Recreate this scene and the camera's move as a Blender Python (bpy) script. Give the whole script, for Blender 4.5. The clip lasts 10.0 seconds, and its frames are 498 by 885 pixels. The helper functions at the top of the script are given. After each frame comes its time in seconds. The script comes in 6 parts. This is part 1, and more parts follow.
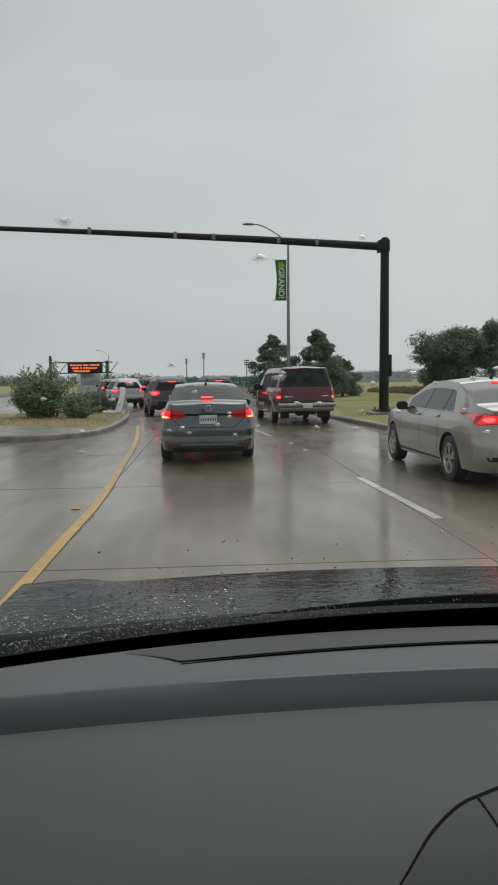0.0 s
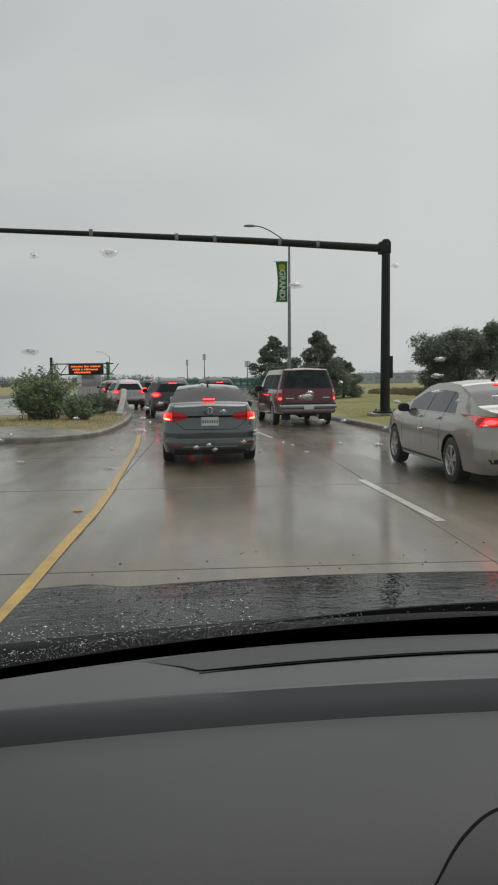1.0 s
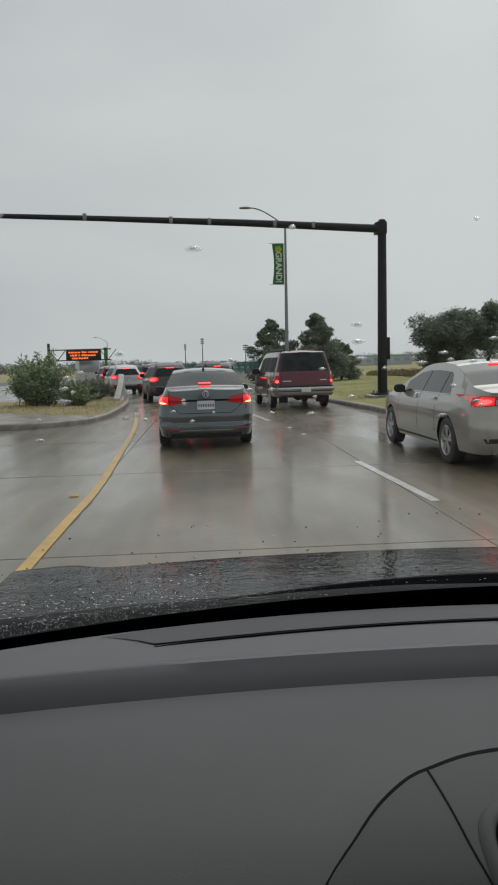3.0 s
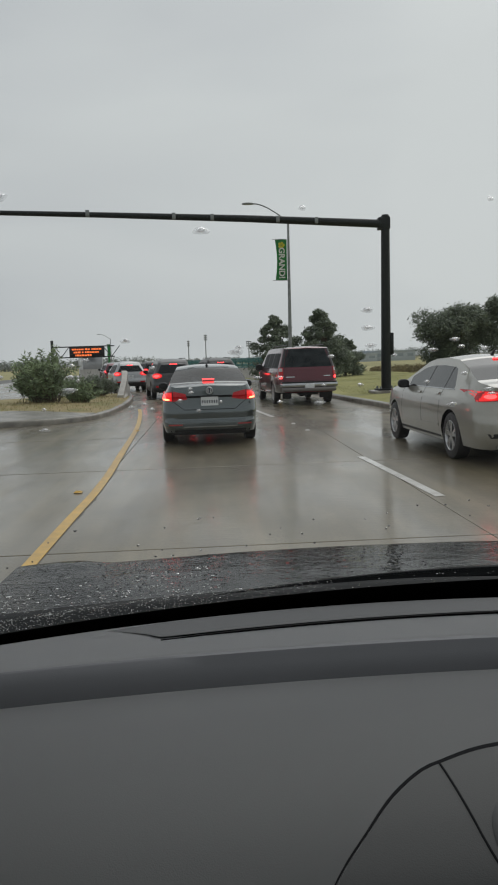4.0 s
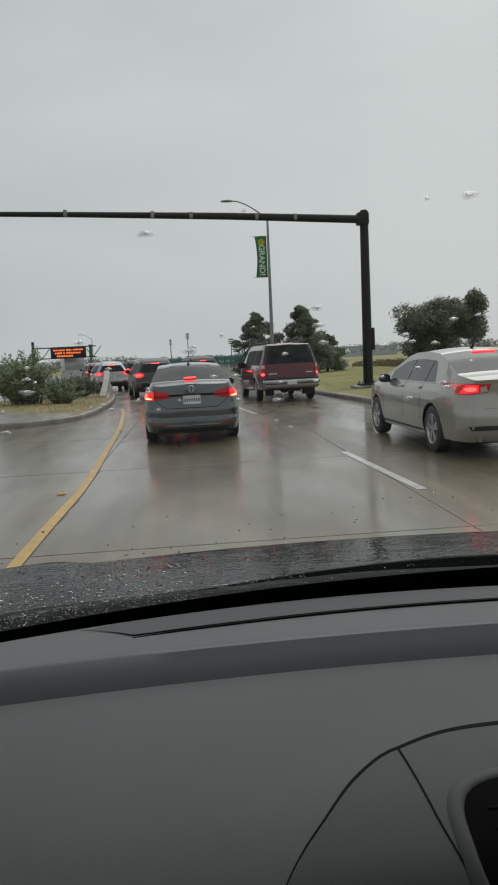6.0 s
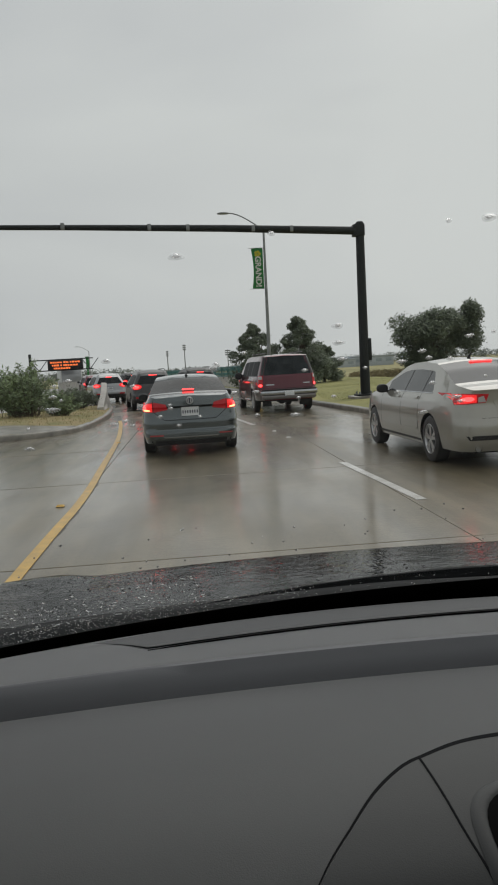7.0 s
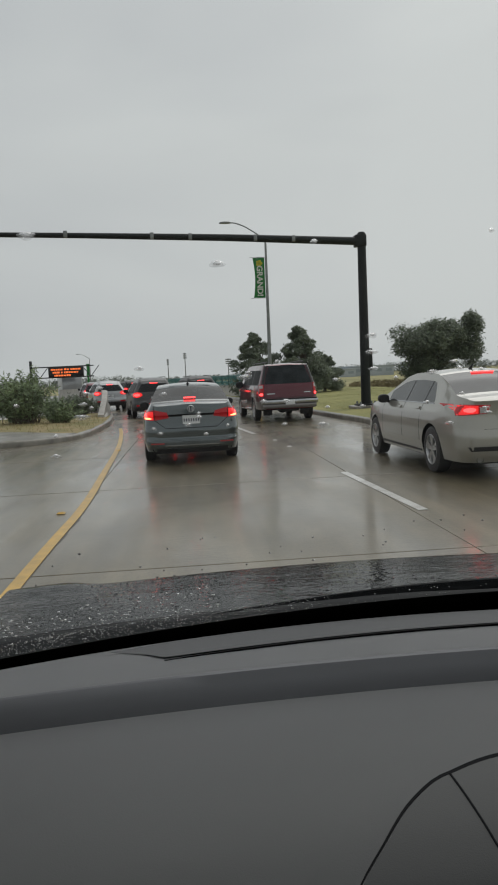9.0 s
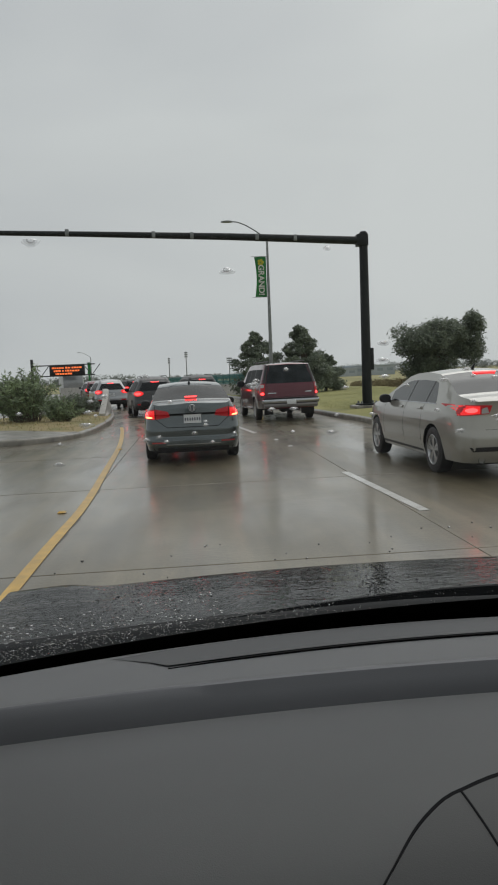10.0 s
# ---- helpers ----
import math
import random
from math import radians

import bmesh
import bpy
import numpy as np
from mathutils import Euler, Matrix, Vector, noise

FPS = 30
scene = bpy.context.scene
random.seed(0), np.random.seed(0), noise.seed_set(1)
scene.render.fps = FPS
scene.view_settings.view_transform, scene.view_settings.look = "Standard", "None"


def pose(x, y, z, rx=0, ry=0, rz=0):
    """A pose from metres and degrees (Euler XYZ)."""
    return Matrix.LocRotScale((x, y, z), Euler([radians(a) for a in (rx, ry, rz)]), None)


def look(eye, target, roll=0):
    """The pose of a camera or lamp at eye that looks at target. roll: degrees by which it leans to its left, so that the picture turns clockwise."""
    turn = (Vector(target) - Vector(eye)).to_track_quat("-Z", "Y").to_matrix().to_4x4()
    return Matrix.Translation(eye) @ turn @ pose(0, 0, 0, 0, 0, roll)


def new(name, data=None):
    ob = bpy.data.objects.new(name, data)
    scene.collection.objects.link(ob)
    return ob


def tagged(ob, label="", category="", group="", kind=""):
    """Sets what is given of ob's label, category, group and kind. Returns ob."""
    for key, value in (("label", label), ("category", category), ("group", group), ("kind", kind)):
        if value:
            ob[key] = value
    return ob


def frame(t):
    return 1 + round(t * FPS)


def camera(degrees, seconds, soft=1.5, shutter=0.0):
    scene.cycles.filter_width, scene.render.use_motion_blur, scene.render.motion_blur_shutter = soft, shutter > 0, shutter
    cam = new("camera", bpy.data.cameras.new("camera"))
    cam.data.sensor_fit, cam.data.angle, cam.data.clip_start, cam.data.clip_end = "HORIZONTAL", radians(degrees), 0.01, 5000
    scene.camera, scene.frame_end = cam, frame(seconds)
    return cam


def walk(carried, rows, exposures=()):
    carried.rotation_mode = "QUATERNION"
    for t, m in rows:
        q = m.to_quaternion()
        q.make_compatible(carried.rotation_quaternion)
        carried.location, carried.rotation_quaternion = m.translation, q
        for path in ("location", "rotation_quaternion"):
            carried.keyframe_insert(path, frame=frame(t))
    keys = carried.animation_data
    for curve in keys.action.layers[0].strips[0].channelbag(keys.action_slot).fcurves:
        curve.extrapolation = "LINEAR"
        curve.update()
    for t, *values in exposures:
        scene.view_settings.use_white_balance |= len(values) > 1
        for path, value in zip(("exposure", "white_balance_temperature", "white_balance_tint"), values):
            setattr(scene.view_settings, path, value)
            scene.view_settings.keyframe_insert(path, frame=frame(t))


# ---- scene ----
cam = camera(37.5, 10.0, soft=2.0)
ROWS = [
    (0.0, (-0.058, 0.013, 1.503), (0.519, 9.959, 0.641), -0.80),
    (0.5, (-0.069, 0.012, 1.509), (0.507, 9.958, 0.652), -0.94),
    (1.0, (-0.079, 0.005, 1.517), (0.490, 9.953, 0.672), -0.80),
    (1.5, (-0.076, 0.006, 1.520), (0.491, 9.953, 0.656), -0.90),
    (2.0, (-0.074, 0.007, 1.522), (0.490, 9.949, 0.612), -1.14),
    (2.5, (-0.062, 0.019, 1.511), (0.496, 9.954, 0.512), -1.42),
    (3.0, (-0.021, -0.001, 1.504), (0.547, 9.926, 0.439), -1.61),
    (3.2, (-0.025, 0.001, 1.502), (0.519, 9.930, 0.439), -1.71),
    (4.3, (-0.023, 0.009, 1.496), (0.493, 9.930, 0.350), -1.85),
    (4.5, (-0.015, 0.010, 1.495), (0.507, 9.928, 0.330), -1.85),
    (5.0, (-0.006, 0.008, 1.494), (0.580, 9.921, 0.316), -2.19),
    (5.2, (-0.017, 0.009, 1.499), (0.598, 9.921, 0.329), -2.29),
    (6.3, (0.000, -0.010, 1.497), (0.750, 9.897, 0.359), -3.10),
    (6.5, (-0.009, -0.012, 1.498), (0.751, 9.898, 0.388), -3.10),
    (7.0, (-0.023, -0.014, 1.503), (0.750, 9.904, 0.492), -3.29),
    (7.5, (-0.043, -0.005, 1.505), (0.733, 9.924, 0.601), -3.00),
    (8.0, (-0.053, -0.004, 1.507), (0.724, 9.927, 0.633), -3.10),
    (8.5, (-0.045, -0.012, 1.505), (0.756, 9.917, 0.625), -2.91),
    (9.0, (-0.047, -0.007, 1.504), (0.739, 9.922, 0.612), -2.76),
    (9.5, (-0.058, -0.006, 1.509), (0.688, 9.927, 0.635), -2.38),
    (10.0, (-0.051, 0.007, 1.511), (0.723, 9.936, 0.606), -2.57),
]

walk(cam, [(t, look(eye, to, roll)) for t, eye, to, roll in ROWS], exposures=[(0.0, 0.0, 6450, 10), (1.0, 0.0, 6580, 10), (2.0, 0.02, 6500, 10), (4.5, 0.0, 6440, 10), (6.5, 0.0, 6480, 10), (7.5, -0.02, 6680, 10), (8.5, -0.03, 6560, 10), (10.0, -0.05, 6480, 10)])

# ---- world: overcast rain sky and a wide weak sun ----
SUN_ELEV, SUN_ROT = radians(52), radians(32)
world = bpy.data.worlds.new("overcast_sky")
scene.world = world
world.use_nodes = True
wn, wl = world.node_tree.nodes, world.node_tree.links
wn.clear()


def wnode(kind, **kw):
    n = wn.new(kind)
    for k, v in kw.items():
        n.inputs[k].default_value = v
    return n


sky = wn.new("ShaderNodeTexSky")
sky.sky_type, sky.sun_disc, sky.sun_elevation, sky.sun_rotation = "NISHITA", False, SUN_ELEV, SUN_ROT
sky.air_density, sky.dust_density = 1.5, 5.0
hue = wnode("ShaderNodeHueSaturation", Saturation=0.12, Value=0.06)
wl.new(sky.outputs[0], hue.inputs["Color"])
geo = wn.new("ShaderNodeTexCoord")
mapn = wn.new("ShaderNodeMapping")
mapn.inputs["Scale"].default_value = (1.0, 1.0, 2.6)
cloud = wnode("ShaderNodeTexNoise", Scale=2.1, Detail=4.0, Roughness=0.45, Distortion=0.5)
wl.new(geo.outputs["Generated"], mapn.inputs["Vector"])
wl.new(mapn.outputs[0], cloud.inputs["Vector"])
ramp = wn.new("ShaderNodeValToRGB")
ramp.color_ramp.elements[0].position, ramp.color_ramp.elements[0].color = 0.30, (0.508, 0.538, 0.552, 1)
ramp.color_ramp.elements[1].position, ramp.color_ramp.elements[1].color = 0.72, (0.618, 0.650, 0.645, 1)
grad = wn.new("ShaderNodeVectorMath")
grad.operation = "DOT_PRODUCT"
grad.inputs[1].default_value = (0.60, 0.10, -0.28)
wl.new(geo.outputs["Generated"], grad.inputs[0])
lift = wn.new("ShaderNodeMath")
lift.operation = "ADD"
wl.new(cloud.outputs["Fac"], lift.inputs[0])
wl.new(grad.outputs["Value"], lift.inputs[1])
wl.new(lift.outputs[0], ramp.inputs[0])
blend = wn.new("ShaderNodeMix")
blend.data_type = "RGBA"
blend.inputs[0].default_value = 0.88
wl.new(hue.outputs[0], blend.inputs["A"])
wl.new(ramp.outputs[0], blend.inputs["B"])
back = wnode("ShaderNodeBackground", Strength=1.0)
wl.new(blend.outputs["Result"], back.inputs["Color"])
wl.new(back.outputs[0], wn.new("ShaderNodeOutputWorld").inputs["Surface"])

sun_data = bpy.data.lights.new("sun", "SUN")
sun_data.energy, sun_data.angle, sun_data.color = 0.75, radians(60), (1.0, 0.97, 0.93)
sun = new("sun", sun_data)
sun.matrix_world = look((0, 0, 60), (0 - math.sin(SUN_ROT) * 40, -math.cos(SUN_ROT) * 40, 60 - 52))


# ---- materials ----
def mat(name, a, b=None, rough=0.5, metal=0.0, scale=4.0, detail=4.0, bump=0.0, bump_scale=60.0, coat=0.0, coat_rough=0.05,
        rough2=None, emit=None, power=0.0, random_mix=0.0, island=False, spec=0.5, world_space=False, stretch=(1, 1, 1)):
    m = bpy.data.materials.new(name)
    m.use_nodes = True
    n, l = m.node_tree.nodes, m.node_tree.links
    p = n["Principled BSDF"]
    p.inputs["Roughness"].default_value, p.inputs["Metallic"].default_value = rough, metal
    p.inputs["Specular IOR Level"].default_value = spec
    p.inputs["Coat Weight"].default_value, p.inputs["Coat Roughness"].default_value = coat, coat_rough
    if emit:
        p.inputs["Emission Color"].default_value, p.inputs["Emission Strength"].default_value = (*emit, 1), power
    b = b or tuple(c * 0.75 for c in a)
    tc = n.new("ShaderNodeNewGeometry" if world_space else "ShaderNodeTexCoord")
    src = tc.outputs["Position"] if world_space else tc.outputs["Object"]
    if stretch != (1, 1, 1):
        mp = n.new("ShaderNodeMapping")
        mp.inputs["Scale"].default_value = stretch
        l.new(src, mp.inputs[0])
        src = mp.outputs[0]
    nz = n.new("ShaderNodeTexNoise")
    nz.inputs["Scale"].default_value, nz.inputs["Detail"].default_value = scale, detail
    l.new(src, nz.inputs["Vector"])
    rp = n.new("ShaderNodeValToRGB")
    rp.color_ramp.elements[0].position, rp.color_ramp.elements[0].color = 0.32, (*b, 1)
    rp.color_ramp.elements[1].position, rp.color_ramp.elements[1].color = 0.68, (*a, 1)
    l.new(nz.outputs["Fac"], rp.inputs[0])
    col = rp.outputs[0]
    if random_mix:
        hs = n.new("ShaderNodeHueSaturation")
        mr = n.new("ShaderNodeMapRange")
        mr.inputs["To Min"].default_value, mr.inputs["To Max"].default_value = 1 - random_mix, 1 + random_mix
        rnd = n.new("ShaderNodeNewGeometry").outputs["Random Per Island"] if island else n.new("ShaderNodeObjectInfo").outputs["Random"]
        l.new(rnd, mr.inputs[0])
        l.new(mr.outputs[0], hs.inputs["Value"])
        l.new(col, hs.inputs["Color"])
        col = hs.outputs[0]
    l.new(col, p.inputs["Base Color"])
    if rough2 is not None:
        mr = n.new("ShaderNodeMapRange")
        mr.inputs["From Min"].default_value, mr.inputs["From Max"].default_value = 0.35, 0.65
        mr.inputs["To Min"].default_value, mr.inputs["To Max"].default_value = rough, rough2
        l.new(nz.outputs["Fac"], mr.inputs[0])
        l.new(mr.outputs[0], p.inputs["Roughness"])
    if bump:
        bn = n.new("ShaderNodeTexNoise")
        bn.inputs["Scale"].default_value, bn.inputs["Detail"].default_value = bump_scale, 3
        l.new(src, bn.inputs["Vector"])
        bp = n.new("ShaderNodeBump")
        bp.inputs["Strength"].default_value, bp.inputs["Distance"].default_value = bump, 0.01
        l.new(bn.outputs["Fac"], bp.inputs["Height"])
        l.new(bp.outputs[0], p.inputs["Normal"])
    return m


def wet_concrete():
    """Rain-wet concrete: stained slabs under a thin film of water with puddles."""
    m = mat("wet_concrete", (0.212, 0.178, 0.112), (0.120, 0.098, 0.058), rough=0.45, scale=0.45, detail=8, bump=0.12, bump_scale=45, random_mix=0.1, world_space=True, stretch=(1.6, 0.5, 1))
    n, l = m.node_tree.nodes, m.node_tree.links
    p = n["Principled BSDF"]
    g = n.new("ShaderNodeNewGeometry")
    # wheel-path streaks and grit over the slab colour
    base = p.inputs["Base Color"].links[0].from_socket
    for scl, size, lo, hi in (((3.2, 0.10, 1), 1.0, 0.72, 1.22), ((1, 1, 1), 38.0, 0.82, 1.15), ((1, 0.6, 1), 1.6, 0.80, 1.16)):
        ms = n.new("ShaderNodeMapping")
        ms.inputs["Scale"].default_value = scl
        l.new(g.outputs["Position"], ms.inputs[0])
        st = n.new("ShaderNodeTexNoise")
        st.inputs["Scale"].default_value, st.inputs["Detail"].default_value = size, 5
        l.new(ms.outputs[0], st.inputs["Vector"])
        sr = n.new("ShaderNodeMapRange")
        sr.inputs["From Min"].default_value, sr.inputs["From Max"].default_value = 0.3, 0.7
        sr.inputs["To Min"].default_value, sr.inputs["To Max"].default_value = lo, hi
        l.new(st.outputs["Fac"], sr.inputs[0])
        hv = n.new("ShaderNodeHueSaturation")
        l.new(sr.outputs[0], hv.inputs["Value"])
        l.new(base, hv.inputs["Color"])
        base = hv.outputs[0]
    l.new(base, p.inputs["Base Color"])
    mp = n.new("ShaderNodeMapping")
    mp.inputs["Scale"].default_value = (1.3, 0.35, 1)
    l.new(g.outputs["Position"], mp.inputs[0])
    nz = n.new("ShaderNodeTexNoise")
    nz.inputs["Scale"].default_value, nz.inputs["Detail"].default_value = 0.8, 5
    l.new(mp.outputs[0], nz.inputs["Vector"])
    for sock, lo, hi in (("Coat Weight", 0.45, 0.95), ("Coat Roughness", 0.16, 0.03)):
        mr = n.new("ShaderNodeMapRange")
        mr.inputs["From Min"].default_value, mr.inputs["From Max"].default_value = 0.38, 0.62
        mr.inputs["To Min"].default_value, mr.inputs["To Max"].default_value = lo, hi
        l.new(nz.outputs["Fac"], mr.inputs[0])
        l.new(mr.outputs[0], p.inputs[sock])
    p.inputs["Coat IOR"].default_value = 1.34
    rip = n.new("ShaderNodeTexNoise")
    rip.inputs["Scale"].default_value, rip.inputs["Detail"].default_value = 11.0, 4
    mrip = n.new("ShaderNodeMapping")
    mrip.inputs["Scale"].default_value = (0.45, 1.7, 1)
    l.new(g.outputs["Position"], mrip.inputs[0])
    l.new(mrip.outputs[0], rip.inputs["Vector"])
    bp = n.new("ShaderNodeBump")
    bp.inputs["Strength"].default_value, bp.inputs["Distance"].default_value = 0.34, 0.01
    l.new(rip.outputs["Fac"], bp.inputs["Height"])
    l.new(bp.outputs[0], p.inputs["Coat Normal"])
    return m


def bead_paint():
    """Black hood paint under a rippled film of rain."""
    m = mat("beaded_black_paint", (0.012, 0.014, 0.016), (0.008, 0.009, 0.01), rough=0.06, coat=0.72, coat_rough=0.0, spec=0.08)
    n, l = m.node_tree.nodes, m.node_tree.links
    p = n["Principled BSDF"]
    tc = n.new("ShaderNodeTexCoord")
    total = None
    for scale, detail, weight, squash in ((38.0, 2, 2.2, (1.0, 1.15, 1)), (9.0, 1, 3.0, (0.8, 1.2, 1)), (210.0, 1, 0.08, (1, 1, 1))):
        mp = n.new("ShaderNodeMapping")
        mp.inputs["Scale"].default_value = squash
        l.new(tc.outputs["Object"], mp.inputs[0])
        nz = n.new("ShaderNodeTexNoise")
        nz.inputs["Scale"].default_value, nz.inputs["Detail"].default_value = scale, detail
        l.new(mp.outputs[0], nz.inputs["Vector"])
        ad = n.new("ShaderNodeMath")
        ad.operation = "MULTIPLY_ADD"
        ad.inputs[1].default_value = weight
        l.new(nz.outputs["Fac"], ad.inputs[0])
        if total:
            l.new(total, ad.inputs[2])
        total = ad.outputs[0]
    bp = n.new("ShaderNodeBump")
    bp.inputs["Strength"].default_value, bp.inputs["Distance"].default_value = 1.0, 0.0008
    l.new(total, bp.inputs["Height"])
    l.new(bp.outputs[0], p.inputs["Normal"])
    l.new(bp.outputs[0], p.inputs["Coat Normal"])
    return m


def clear_pane(name, gloss=0.05, haze=0.0):
    m = bpy.data.materials.new(name)
    m.use_nodes = True
    n, l = m.node_tree.nodes, m.node_tree.links
    n.remove(n["Principled BSDF"])
    tr, gl, mx, fr = n.new("ShaderNodeBsdfTransparent"), n.new("ShaderNodeBsdfGlossy"), n.new("ShaderNodeMixShader"), n.new("ShaderNodeFresnel")
    tr.inputs[0].default_value = (0.992, 0.996, 0.994, 1)
    gl.inputs["Roughness"].default_value = 0.0
    sc = n.new("ShaderNodeMath")
    sc.operation = "MULTIPLY"
    sc.inputs[1].default_value = gloss
    fr.inputs["IOR"].default_value = 1.45
    l.new(fr.outputs[0], sc.inputs[0])
    l.new(sc.outputs[0], mx.inputs[0])
    l.new(tr.outputs[0], mx.inputs[1])
    l.new(gl.outputs[0], mx.inputs[2])
    film, veil = n.new("ShaderNodeMixShader"), n.new("ShaderNodeBsdfTranslucent")
    veil.inputs[0].default_value = (0.9, 0.93, 0.95, 1)
    film.inputs[0].default_value = haze
    l.new(mx.outputs[0], film.inputs[1])
    l.new(veil.outputs[0], film.inputs[2])
    l.new(film.outputs[0], n["Material Output"].inputs[0])
    return m


def water(name, blend, rough, tint=1.0):
    m = bpy.data.materials.new(name)
    m.use_nodes = True
    p = m.node_tree.nodes["Principled BSDF"]
    p.inputs["Base Color"].default_value = (tint, tint, tint, 1)
    p.inputs["Roughness"].default_value, p.inputs["IOR"].default_value = rough, 1.33
    p.inputs["Transmission Weight"].default_value = 1.0
    n, l = m.node_tree.nodes, m.node_tree.links
    mx, tr = n.new("ShaderNodeMixShader"), n.new("ShaderNodeBsdfTransparent")
    mx.inputs[0].default_value = blend
    l.new(tr.outputs[0], mx.inputs[1])
    l.new(p.outputs[0], mx.inputs[2])
    l.new(mx.outputs[0], n["Material Output"].inputs[0])
    return m


def paint(name, c, rough=0.28, metal=0.6):
    return mat(name, c, tuple(v * 0.9 for v in c), rough=rough, scale=2.0, coat=1.0, coat_rough=0.03, metal=metal, rough2=rough + 0.04)


